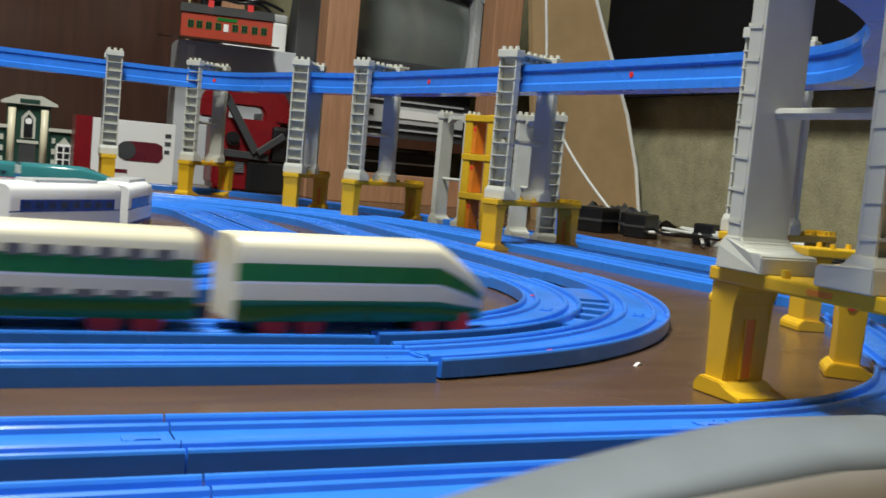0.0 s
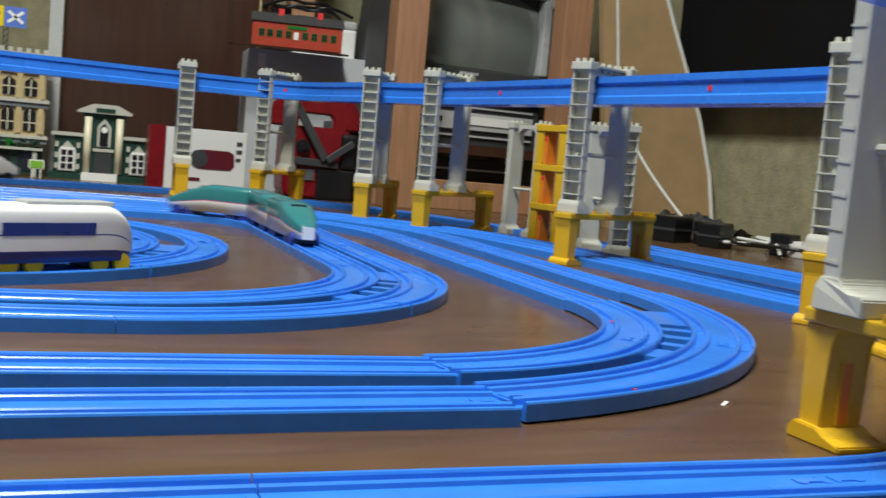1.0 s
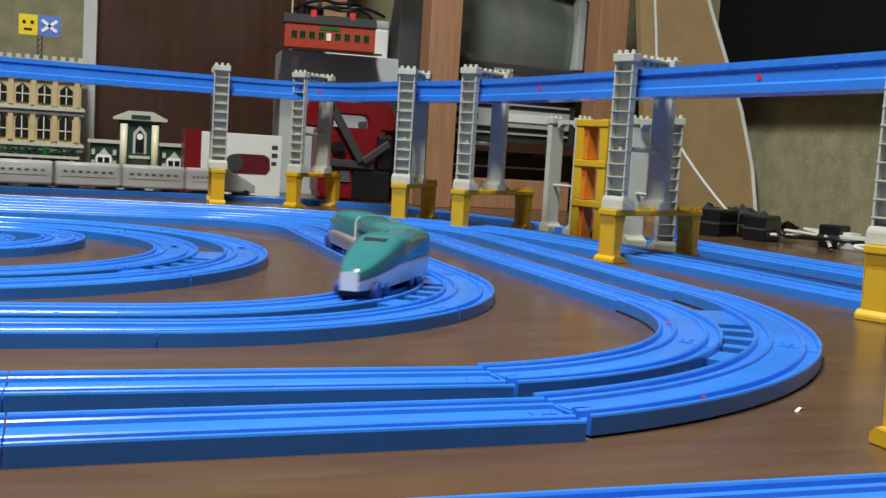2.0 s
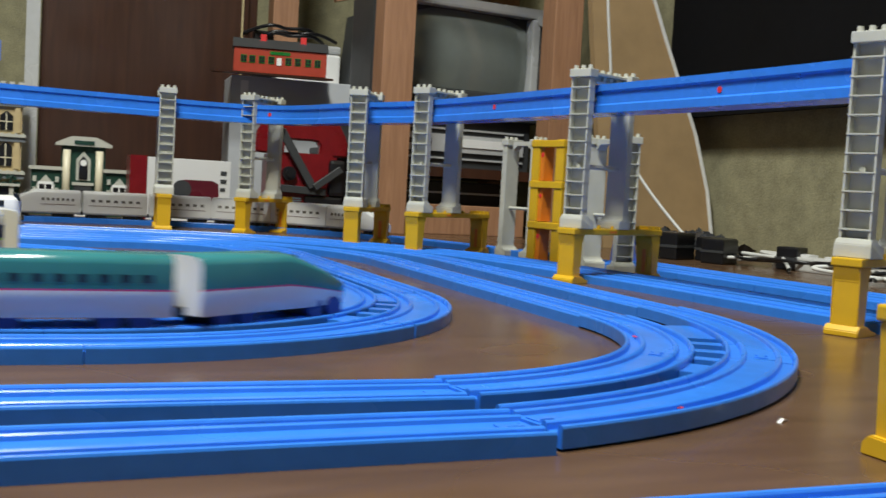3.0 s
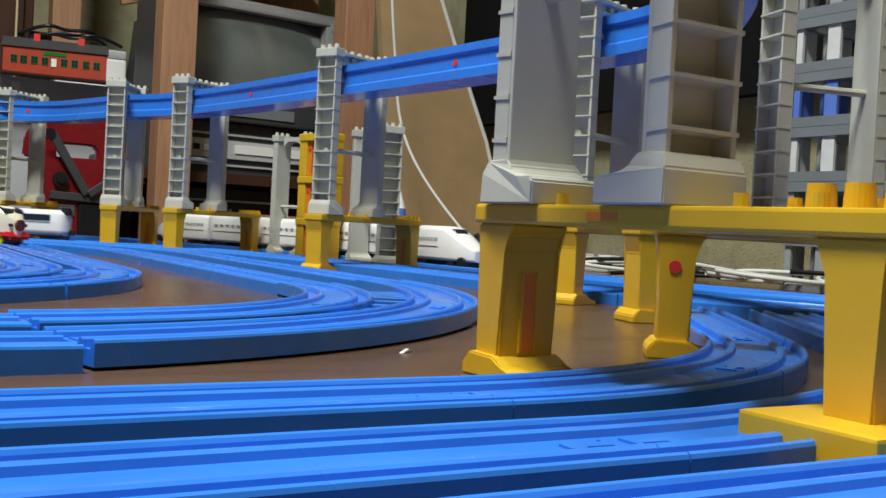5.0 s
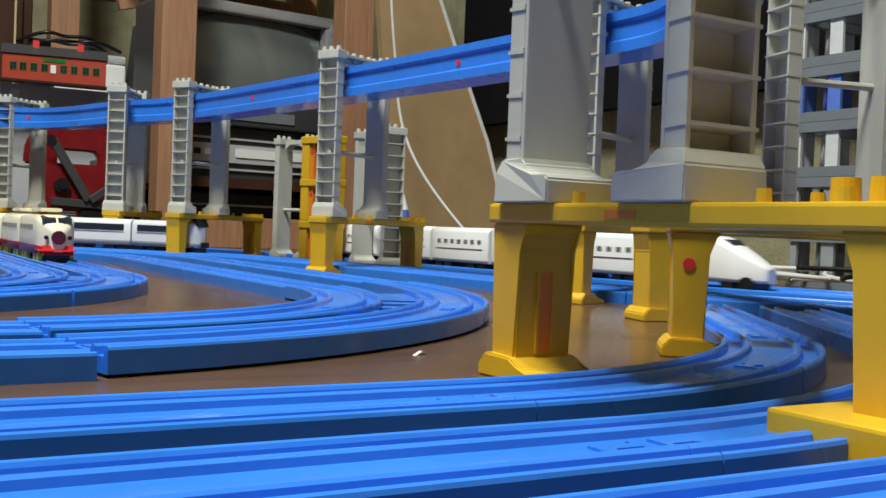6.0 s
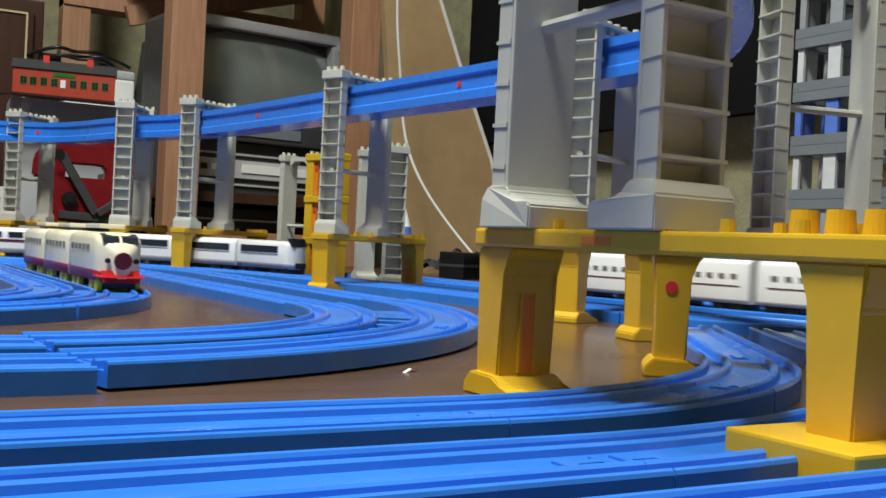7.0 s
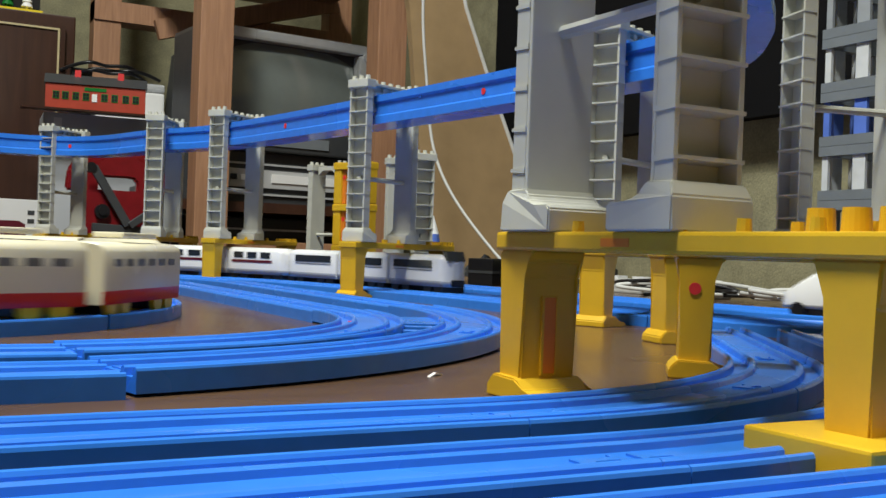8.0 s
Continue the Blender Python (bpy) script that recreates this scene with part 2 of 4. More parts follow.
def ladder(cx, cy, r0, ox, oy, r1, a0, a1):
    """A pierced web that ties the inner curve (round cx, cy) to the outer one (round ox, oy): plates at both ends, thin rungs between."""
    t = thing("track_tie", "blue plastic pierced web between two curved tracks", "toy track", group="toy railway track")
    w = Vector((cx - ox, cy - oy))

    def strip(lo, hi):
        bm = bmesh.new()
        rows = []
        for k in range(4):
            a = radians(lo + (hi - lo) * k / 3)
            d = Vector((math.cos(a), math.sin(a)))
            far = -w.dot(d) + math.sqrt(max(0.0, w.dot(d) ** 2 - w.length_squared + r1 * r1))
            rows.append([bm.verts.new((cx + d.x * r, cy + d.y * r, z)) for r, z in ((r0 - 0.001, 0.0004), (far + 0.001, 0.0004), (far + 0.001, 0.0062), (r0 - 0.001, 0.0062))])
        for p, q in zip(rows, rows[1:]):
            for k in range(4):
                bm.faces.new((p[k], p[(k + 1) % 4], q[(k + 1) % 4], q[k]))
        bm.faces.new(rows[0])
        bm.faces.new(rows[-1][::-1])
        part("rung", bm, BLUE, t)

    u = (a1 - a0) / 10
    for lo, hi in ((0, 1.5), (2.4, 3.0), (4.0, 4.6), (5.6, 6.2), (7.0, 10)):
        strip(a0 + u * lo, a0 + u * hi)
    return t


def spline(pts, n=8):
    out = []
    for i in range(len(pts) - 1):
        p = [Vector(pts[max(0, min(len(pts) - 1, i + k))]) for k in (-1, 0, 1, 2)]
        for s in range(n):
            u = s / n
            out.append(tuple(0.5 * (2 * p[1] + (p[2] - p[0]) * u + (2 * p[0] - 5 * p[1] + 4 * p[2] - p[3]) * u * u + (3 * p[1] - p[0] - 3 * p[2] + p[3]) * u ** 3)))
    return out + [tuple(pts[-1])]


def along(pts):
    """A point and heading on a line of points, by the distance from its start."""
    v = [Vector(p) for p in pts]
    cum = [0.0]
    for a, b in zip(v, v[1:]):
        cum.append(cum[-1] + (b - a).length)

    ring = (v[0] - v[-1]).length < 1e-4

    def at(s):
        if ring:
            s = s % cum[-1]
        elif s < 0:
            return v[0] + (v[1] - v[0]).normalized() * s
        elif s > cum[-1]:
            return v[-1] + (v[-1] - v[-2]).normalized() * (s - cum[-1])
        k = max(i for i in range(len(cum) - 1) if cum[i] <= s)
        u = (s - cum[k]) / max(1e-9, cum[k + 1] - cum[k])
        return v[k].lerp(v[k + 1], u)
    return at, cum[-1]


def lay(pts):
    """Pieces of about 216 mm along a free line."""
    at, total = along(pts)
    n = max(1, round(total / 0.216))
    for k in range(n):
        a, b = total * k / n, total * (k + 1) / n - 0.0006
        rail([tuple(at(a + (b - a) * j / 10)) for j in range(11)], True)


def loop_line(front, back, right, cx, cy, r, bx, by, br, left):
    """From the far left along the back, round, down the right side, round the front corner and off to the left."""
    q = (back - front) / 2
    return line(left, back, bx, back, 6) + arc(bx, by, br, 90, 0)[1:] + line(right, by, right, cy, 4)[1:] + arc(cx, cy, r, 0, -90)[1:] + line(cx, front, left, front, 6)[1:] + arc(left, front + q, q, 270, 90, 24)[1:]


def laid_loop(front, right, r, back, br, left, drop=0.0, ahead=0.0, step=0.0):
    """The pieces of one loop with a corner of radius r in front and br at the back."""
    cx, cy, bx, by = right - r, front + r, right - br, back - br
    turn = math.degrees(math.asin(ahead / r))
    run(cx + ahead, front + r - math.sqrt(r * r - ahead * ahead) - step, left, front - drop)
    bend(cx, cy, r, -90 + turn, 0, z=0.0012 if step else 0.0)
    if by > cy:
        run(right, cy, right, by)
    bend(bx, by, br, 0, 90)
    run(bx, back, left, back)
    q = (back - front + drop) / 2
    bend(left, front - drop + q, q, 270, 90, step=30)
    return loop_line(front, back, right, cx, cy, r, bx, by, br, left)


B_IN = laid_loop(0.0655, 0.2130, 0.2485, 1.085, 0.26, -1.10, ahead=0.030, step=0.0015)
B_OUT = laid_loop(-0.0025, 0.2985, 0.375, 1.147, 0.32, -1.10, 0.030, ahead=0.076, step=0.0032)
C_IN = laid_loop(0.2545, 0.0605, 0.2355, 0.998, 0.12, -1.05)
C_OUT = laid_loop(0.1985, 0.1100, 0.267, 1.040, 0.15, -1.05)
D_IN = laid_loop(0.405, -0.1115, 0.2245, 0.815, 0.185, -1.0)
D_OUT = laid_loop(0.343, -0.0465, 0.2895, 0.880, 0.245, -1.0)
E_OUT = laid_loop(0.566, -0.213, 0.13, 0.756, 0.06, -0.95)
E_IN = laid_loop(0.628, -0.275, 0.03, 0.690, 0.03, -0.95)
ladder(-0.0355, 0.314, 0.2485 + W, -0.0765, 0.3725, 0.375 - W, -49, -6)
ladder(-0.175, 0.490, 0.2355 + W, -0.157, 0.4655, 0.267 - W, -47, -6)
ladder(-0.336, 0.6295, 0.2245 + W, -0.336, 0.6325, 0.2895 - W, -47, -6)
for x, y in ((0.067, 0.017), (0.078, 0.020), (0.182, 0.219)):
    bm = bmesh.new()
    tube(bm, (0, 0, 0), (0, 0, 0.0004), 0.0028, 10)
    mark = tagged(part("red_sticker", bm, RED), "small round red sticker on the curved track", "sticker")
    mark.matrix_basis = pose(x, y, H - 0.0024 + 0.0012)
# outermost double track in front, which bends away under the bridges
for r in (0.2705, 0.333):
    cx, cy = 0.08, 0.153
    run(cx, cy - r, -0.98, cy - r)
    bend(cx, cy, r, -90, -36, step=27)
    ex, ey = cx + r * math.cos(radians(-36)), cy + r * math.sin(radians(-36))
    run(ex, ey, ex + 0.216 * math.cos(radians(54)), ey + 0.216 * math.sin(radians(54)))
# near single track
N_LINE = line(-1.05, -0.236, 0.85, -0.232, 8)
run(-1.05, -0.236, 0.85, -0.232)
# tracks that run behind and under the elevated line
F_ONE = spline([(-2.2, 1.225), (-1.05, 1.225), (-0.60, 1.222), (-0.20, 1.210), (0.05, 1.175), (0.17, 1.125), (0.262, 1.050), (0.326, 0.970), (0.370, 0.865), (0.410, 0.675), (0.431, 0.545), (0.443, 0.420), (0.456, 0.330), (0.50, 0.19), (0.58, 0.05), (0.70, -0.10)])
F_TWO = spline([(-2.2, 1.287), (-1.05, 1.287), (-0.60, 1.284), (-0.19, 1.272), (0.08, 1.235), (0.21, 1.175), (0.308, 1.092), (0.378, 0.995), (0.426, 0.880), (0.466, 0.690), (0.486, 0.555), (0.498, 0.430), (0.512, 0.345), (0.555, 0.215), (0.635, 0.08), (0.75, -0.06)])
G_ONE = spline([(-2.2, 1.510), (-1.05, 1.520), (-0.60, 1.530), (-0.25, 1.560), (0.0, 1.580), (0.18, 1.552), (0.33, 1.440), (0.450, 1.240), (0.525, 1.030), (0.565, 0.830), (0.592, 0.620), (0.618, 0.440), (0.650, 0.290), (0.72, 0.12), (0.84, -0.06), (0.97, -0.30), (1.03, -0.60)])
G_TWO = spline([(0.62, 0.95), (0.63, 0.80), (0.650, 0.630), (0.676, 0.452), (0.708, 0.315), (0.775, 0.16), (0.89, -0.02)])
for pts in (F_ONE, F_TWO, G_ONE, G_TWO):
    lay(pts)

# ---------- elevated line ----------
TOPZ = 0.0605


def yellow_pier(m, span, label, hw=0.0125, over=0.0090):
    """A low yellow bridge with two thin, wide legs; its first foot stands at the origin, the second at x = span."""
    t = thing("bridge_base", label, "toy bridge", m, group="yellow bridge bases")
    bm = bmesh.new()
    box(bm, -0.0090, -hw, TOPZ - 0.0068, span + over, hw, TOPZ, None, 0.0012)
    part("beam", bm, YELLOW, t)
    bm = bmesh.new()
    box(bm, span * 0.36, -hw - 0.0002, TOPZ - 0.0048, span * 0.36 + 0.014, -hw + 0.0012, TOPZ - 0.0022)
    part("slot", bm, ORANGE, t, "orange slot in the beam")
    for x in (0.0, span):
        s = 1 if x == 0.0 else -1
        # flare under the beam, then a straight shaft, with a shallow hollow in the inner face
        bm = bmesh.new()
        prism(bm, [(x - 0.0062 * s, 0.004), (x - 0.0058 * s, TOPZ - 0.018), (x - 0.0085 * s, TOPZ - 0.0066), (x + 0.0140 * s, TOPZ - 0.0066), (x + 0.0098 * s, TOPZ - 0.0105), (x + 0.0078 * s, TOPZ - 0.0160), (x + 0.0074 * s, 0.004)], -hw + 0.0015, hw - 0.0015)
        bmesh.ops.bevel(bm, geom=list(bm.edges), offset=0.0009, segments=2, affect="EDGES")
        leg = part("leg", bm, YELLOW, t)
        # foot: thin plate that reaches inwards, with a sloped toe round the shaft
        bm = bmesh.new()
        prism(bm, [(x - 0.0105 * s, 0.0), (x + 0.0230 * s, 0.0), (x + 0.0230 * s, 0.0030), (x + 0.0125 * s, 0.0042), (x + 0.0080 * s, 0.0080), (x - 0.0066 * s, 0.0085), (x - 0.0105 * s, 0.0045)], -hw - 0.0012, hw + 0.0012)
        bmesh.ops.bevel(bm, geom=list(bm.edges), offset=0.0007, segments=2, affect="EDGES")
        part("foot", bm, YELLOW, t)
        for a, b in ((x + 0.0072 * s, x + 0.0082 * s),):
            bm = bmesh.new()
            box(bm, min(a, b), -0.0026, 0.0095, max(a, b), 0.0026, 0.0370)
            part("slot", bm, ORANGE, leg, "orange recessed slot")
            for y in (-0.0031, 0.0031):
                bm = bmesh.new()
                box(bm, min(a, b) - 0.0003, y - 0.0005, 0.0090, max(a, b) + 0.0003, y + 0.0005, 0.0375)
                part("slot_edge", bm, YELLOW, leg)
    n = max(3, round(span / 0.024))
    for k in range(n):
        x = span * (k + 0.5) / n
        for y in (-hw + 0.0032, hw - 0.0032):
            bm = bmesh.new()
            tube(bm, (x, y, TOPZ), (x, y, TOPZ + 0.0036), 0.0022, 10, 0.0019)
            part("stud", bm, YELLOW, t)
    for k in range(3 if over < 0.02 else 0):
        bm = bmesh.new()
        box(bm, span - 0.006 + 0.0055 * k, -hw + 0.001, TOPZ, span - 0.003 + 0.0055 * k, hw - 0.001, TOPZ + 0.0040)
        part("tooth", bm, YELLOW, t)
    return t


def pillar(t, x, z0, z1, w, side=1, d=0.0255):
    """A grey channel post, thin along the gantry and d wide: smooth on its inner face, ladder ribs in the open outer face. side: 1 where the inner face looks to +x."""
    h2 = w / 2
    rim = x - side * h2
    inner = x + side * h2
    web = inner - side * 0.0018
    bm = bmesh.new()
    box(bm, *sorted_box(web, inner, -d / 2, d / 2, z0, z1), None, 0.0006)
    p = part("post", bm, GREY, t)
    for s in (-1, 1):
        bm = bmesh.new()
        box(bm, *sorted_box(rim, web, s * (d / 2 - 0.0010) - 0.0010, s * (d / 2 - 0.0010) + 0.0010, z0, z1 - 0.004), None, 0.0004)
        part("flange", bm, GREY, p)
    n = int((z1 - z0 - 0.016) / 0.0152)
    stp = (z1 - z0 - 0.024) / n
    for k in range(n):
        z = z0 + 0.022 + stp * k
        bm = bmesh.new()
        prism(bm, [(rim - side * 0.0006, z - 0.0006), (web, z - 0.0012), (web, z + 0.0008), (rim - side * 0.0006, z + 0.0006)], -d / 2 - 0.0004, d / 2 + 0.0004)
        part("rib", bm, GREY, p)
    # socket: a low block that reaches inwards, with a curved fillet up the smooth face
    e = d * 0.60
    far = inner + side * (0.0175 if d > 0.027 else 0.0105)
    outline = [(rim - side * 0.0030, z0), (far, z0), (far, z0 + 0.0078), (far - side * 0.0015, z0 + 0.0092)]
    for k in range(5):
        a = radians(90 * k / 4)
        outline.append((inner + side * 0.0010 + side * 0.0075 * (1 - math.sin(a)), z0 + 0.0092 + 0.0060 * (1 - math.cos(a))))
    outline += [(rim - side * 0.0008, z0 + 0.0150), (rim - side * 0.0026, z0 + 0.0105)]
    bm = bmesh.new()
    prism(bm, outline, -e, e)
    for v in bm.verts:
        if v.co.z > z0 + 0.0108:
            v.co.y *= 0.90
    bmesh.ops.bevel(bm, geom=list(bm.edges), offset=0.0006, segments=2, affect="EDGES")
    part("socket", bm, GREY, p)
    bm = bmesh.new()
    box(bm, x - h2 * 1.5, -d * 0.56, z1 - 0.006, x + h2 * 1.5, d * 0.56, z1 + 0.003, None, 0.0008)
    part("cap", bm, GREY, p)
    for b in (-1, 0, 1):
        bm = bmesh.new()
        tube(bm, (x - side * h2 * 0.3, b * d * 0.38, z1 + 0.003), (x - side * h2 * 0.3, b * d * 0.38, z1 + 0.0072), 0.0028, 10, 0.0025)
        part("stud", bm, GREY, t)
    return p


def sorted_box(x0, x1, y0, y1, z0, z1):
    return (min(x0, x1), y0, z0, max(x0, x1), y1, z1)


def gantry(m, gap, x0, z0=TOPZ, z1=0.232, w=0.0095, hang=True, mid=0.40, d=0.0255):
    t = thing("track_gantry", "light grey plastic gantry, ribbed posts on a yellow base", "toy gantry", m, group="grey gantries")
    pillar(t, x0, z0, z1, w, 1, d)
    pillar(t, x0 + gap, z0, z1, w, -1, d)
    bm = bmesh.new()
    tube(bm, (x0, 0, z0 + (z1 - z0) * mid), (x0 + gap, 0, z0 + (z1 - z0) * mid), 0.0026, 8)
    part("tie_bar", bm, GREY, t)
    # top bar: an I-shaped beam with knobs and a hanging hook near its first post
    bm = bmesh.new()
    a, b = x0 + w * 0.75, x0 + gap - w * 0.75
    box(bm, a, -0.0075, z1 - 0.0020, b, 0.0075, z1 + 0.0010, None, 0.0004)
    prism(bm, [(a, z1 - 0.014), (a + 0.010, z1 - 0.008), (b - 0.010, z1 - 0.008), (b, z1 - 0.014), (b, z1 - 0.002), (a, z1 - 0.002)], -0.0016, 0.0016)
    box(bm, a + 0.010, -0.0050, z1 - 0.0092, b - 0.010, 0.0050, z1 - 0.0075, None, 0.0003)
    bar = part("top_bar", bm, GREY, t)
    for k in range(4):
        x = x0 + gap * (0.28 + 0.16 * k)
        bm = bmesh.new()
        tube(bm, (x, 0, z1 + 0.0010), (x, 0, z1 + 0.0052), 0.0030, 10, 0.0027)
        part("stud", bm, GREY, bar)
    for k in range(3):
        x = x0 + gap * (0.40 + 0.16 * k)
        bm = bmesh.new()
        tube(bm, (x, -0.0052, z1 - 0.0050), (x, 0.0052, z1 - 0.0050), 0.0022, 10)
        part("boss", bm, GREY, bar)
    if hang:
        for q in (0.175, 0.825):
            x = x0 + gap * q
            bm = bmesh.new()
            prism(bm, [(x - 0.0048, z1 - 0.0085), (x + 0.0048, z1 - 0.0085), (x + 0.0026, z1 - 0.0170), (x + 0.0026, z1 - 0.0310), (x - 0.0026, z1 - 0.0310), (x - 0.0026, z1 - 0.0170)], -0.0052, -0.0012)
            bmesh.ops.bevel(bm, geom=list(bm.edges), offset=0.0005, segments=1, affect="EDGES")
            hook = part("hook", bm, GREY, bar)
            cbm = bmesh.new()
            box(cbm, x - 0.0030, -0.0078, z1 - 0.0300, x + 0.0030, -0.0050, z1 - 0.0265)
            part("catch", cbm, GREY, hook)
    return t


PIERS = [(0.020, 1.415, 86, 0.115), (0.152, 1.425, 42, 0.12), (0.262, 1.140, 56, 0.16), (0.318, 1.022, 33, 0.165), (0.370, 0.662, 24, 0.155), (0.408, 0.278, 22, 0.17)]
for x, y, a, span in PIERS:
    m = pose(x, y, 0, 0, 0, a)
    yellow_pier(m, span, "yellow plastic toy bridge base standing over the track")
    gantry(m, 0.078, 0.006)
mp = pose(0.1425, -0.045, 0, 0, 0, -89)
yellow_pier(mp, 0.150, "yellow plastic toy bridge base standing over the near track", 0.0135, 0.045)
gantry(mp, 0.076, 0.006, z1=0.262, w=0.0100, mid=0.36, d=0.0275)
pad = new("foot_block", mesh_of("foot_block", box(bmesh.new(), 0.130, -0.026, 0.0, 0.168, 0.024, 0.0120, None, 0.001), YELLOW))
pad.matrix_basis = mp
tagged(pad, "yellow plastic foot block under the near bridge leg", "toy bridge")
for k in range(3):
    bm = bmesh.new()
    tube(bm, (0.126 + 0.0115 * k, 0.004, TOPZ), (0.126 + 0.0115 * k, 0.004, TOPZ + 0.0068), 0.0040, 18, 0.0036)
    sc = tagged(part("peg", bm, YELLOW), "round yellow plastic peg on the bridge base", "toy peg")
    sc.matrix_basis = mp
mq = pose(0.252, -0.006, 0, 0, 0, -38)
yellow_pier(mq, 0.165, "yellow plastic toy bridge base standing over the curved track")
bm = bmesh.new()
tube(bm, (0.0, -0.0108, 0.040), (0.0, -0.0116, 0.040), 0.0027, 14)
dot = tagged(part("red_sticker", bm, RED), "round red sticker on a yellow bridge leg", "sticker")
dot.matrix_basis = mq
mr = pose(0.366, 0.146, 0, 0, 0, -14)
yellow_pier(mr, 0.165, "yellow plastic toy bridge base standing over the curved track")
gantry(mr, 0.072, 0.088, z1=0.262, w=0.0100, mid=0.47)

# elevated beam: a track on edge rails, carried between the posts
BEAM = [(-0.0195, 0.0), (-0.0195, 0.008), (-0.017, 0.010), (-0.017, 0.022), (-0.0195, 0.024), (-0.0195, 0.031), (-0.0165, 0.031), (-0.0165, 0.024), (0.0165, 0.024), (0.0165, 0.031), (0.0195, 0.031), (0.0195, 0.024), (0.017, 0.022), (0.017, 0.010), (0.0195, 0.008), (0.0195, 0.0)]
ROUTE = [(-0.75, 1.30), (-0.50, 1.375), (-0.25, 1.43), (0.022, 1.460), (0.155, 1.450), (0.235, 1.375), (0.290, 1.205), (0.352, 1.048), (0.408, 0.680), (0.448, 0.300), (0.436, 0.190), (0.375, 0.100), (0.312, 0.040), (0.250, -0.025), (0.155, -0.086), (0.06, -0.115)]
ZB = 0.188


for i in range(len(ROUTE) - 1):
    bm = bmesh.new()
    pts = spline(ROUTE)[i * 8:i * 8 + 9]
    sweep(bm, [(*p, ZB) for p in pts], BEAM)
    b = tagged(part("elevated_track", bm, BLUE), "blue plastic elevated toy track carried between grey gantries", "toy track", group="elevated track pieces")
    if i not in (1, 4, 7, 8):
        continue
    mid, nxt = Vector((*pts[4], ZB + 0.0155)), Vector((*pts[5], ZB + 0.0155))
    d = (nxt - mid).normalized()
    side = Vector((-d.y, d.x, 0)) * (1 if (Vector((-0.1, -0.4, 0.2)) - mid).dot(Vector((-d.y, d.x, 0))) > 0 else -1)
    bm = bmesh.new()
    tube(bm, mid + side * 0.0172, mid + side * 0.0176, 0.0032, 12)
    part("dot", bm, RED, b, "round red sticker")
    for k in (2, 6):
        bm = bmesh.new()
        q = Vector((*pts[k], ZB + 0.0205)) + side * 0.0176
        box(bm, -0.0015, -0.0006, 0.0, 0.0015, 0.0006, 0.003, Matrix.Translation(q) @ d.to_track_quat("X", "Z").to_matrix().to_4x4())
        part("lug", bm, BLUE, b)


# spare gantry parts stood up together behind the line
def spare_column(x, y, a, z1, wide):
    t = thing("spare_gantry", "light grey plastic toy gantry standing unused beside the track", "toy gantry", pose(x, y, 0, 0, 0, a), group="grey gantries")
    pillar(t, 0.0, 0.0, z1, 0.0095, 1)
    pillar(t, wide, 0.0, z1, 0.0095, -1)
    bm = bmesh.new()
    prism(bm, [(0.010, z1 - 0.013), (0.020, z1 - 0.006), (wide - 0.02, z1 - 0.006), (wide - 0.01, z1 - 0.013), (wide - 0.01, z1), (0.01, z1)], -0.006, 0.006)
    part("top_bar", bm, GREY, t)
    bm = bmesh.new()
    tube(bm, (0, 0, z1 * 0.42), (wide, 0, z1 * 0.42), 0.0024, 8)
    part("tie_bar", bm, GREY, t)


spare_column(0.490, 1.085, -72, 0.172, 0.060)
spare_column(0.524, 0.885, -92, 0.172, 0.088)
ys = thing("bridge_base", "yellow plastic toy bridge bases stacked on end", "toy bridge", pose(0.492, 0.985, 0, 0, 0, -75), group="yellow bridge bases")
for k in range(3):
    z = 0.0575 * k
    for sx in (0.0, 0.05):
        bm = bmesh.new()
        box(bm, sx - 0.008, -0.012, z, sx + 0.008, 0.012, z + 0.0575, None, 0.001)
        part("leg", bm, YELLOW, ys)
    bm = bmesh.new()
    box(bm, -0.0085, -0.0135, z + 0.047, 0.0585, 0.0135, z + 0.0565, None, 0.001)
    part("beam", bm, YELLOW, ys)
    bm = bmesh.new()
    box(bm, 0.0082, -0.009, z, 0.0155, 0.009, z + 0.047)
    part("slot", bm, ORANGE, ys, "orange recessed inner face")
    bm = bmesh.new()
    tube(bm, (0.0118, -0.0098, z + 0.036), (0.0118, -0.0090, z + 0.036), 0.003, 12)
    part("dot", bm, RED, ys, "round red sticker")

# ---------- things along the back wall ----------
def upright(name, x0, y0, x1, y1, z0, z1, material, label, category, bev=0.002):
    bm = bmesh.new()
    box(bm, x0, y0, z0, x1, y1, z1, None, bev)
    return tagged(part(name, bm, material), label, category)


def blocks(name, items, material, parent, label="", m=None, bev=0.0):
    bm = bmesh.new()
    for it in items:
        box(bm, *it, m, bev)
    return part(name, bm, material, parent, label)


# shelf rack that frames the television
rack = thing("shelf_rack", "pale reddish wooden shelf rack around the television", "shelf")
for x0, y0, x1, y1 in ((0.443, 1.60, 0.508, 1.66), (0.813, 1.60, 0.878, 1.66), (0.330, 2.10, 0.390, 2.16), (0.90, 2.10, 0.96, 2.16)):
    blocks("post", [(x0, y0, 0.0, x1, y1, 1.35)], POSTWOOD, rack, bev=0.002)
blocks("rail", [(0.33, 2.095, 0.555, 0.96, 2.165, 0.60)], POSTWOOD, rack)
blocks("shelf", [(0.43, 1.60, 0.660, 0.89, 2.16, 0.685)], POSTWOOD, rack)
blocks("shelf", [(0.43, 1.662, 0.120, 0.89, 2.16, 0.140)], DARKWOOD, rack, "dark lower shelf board")
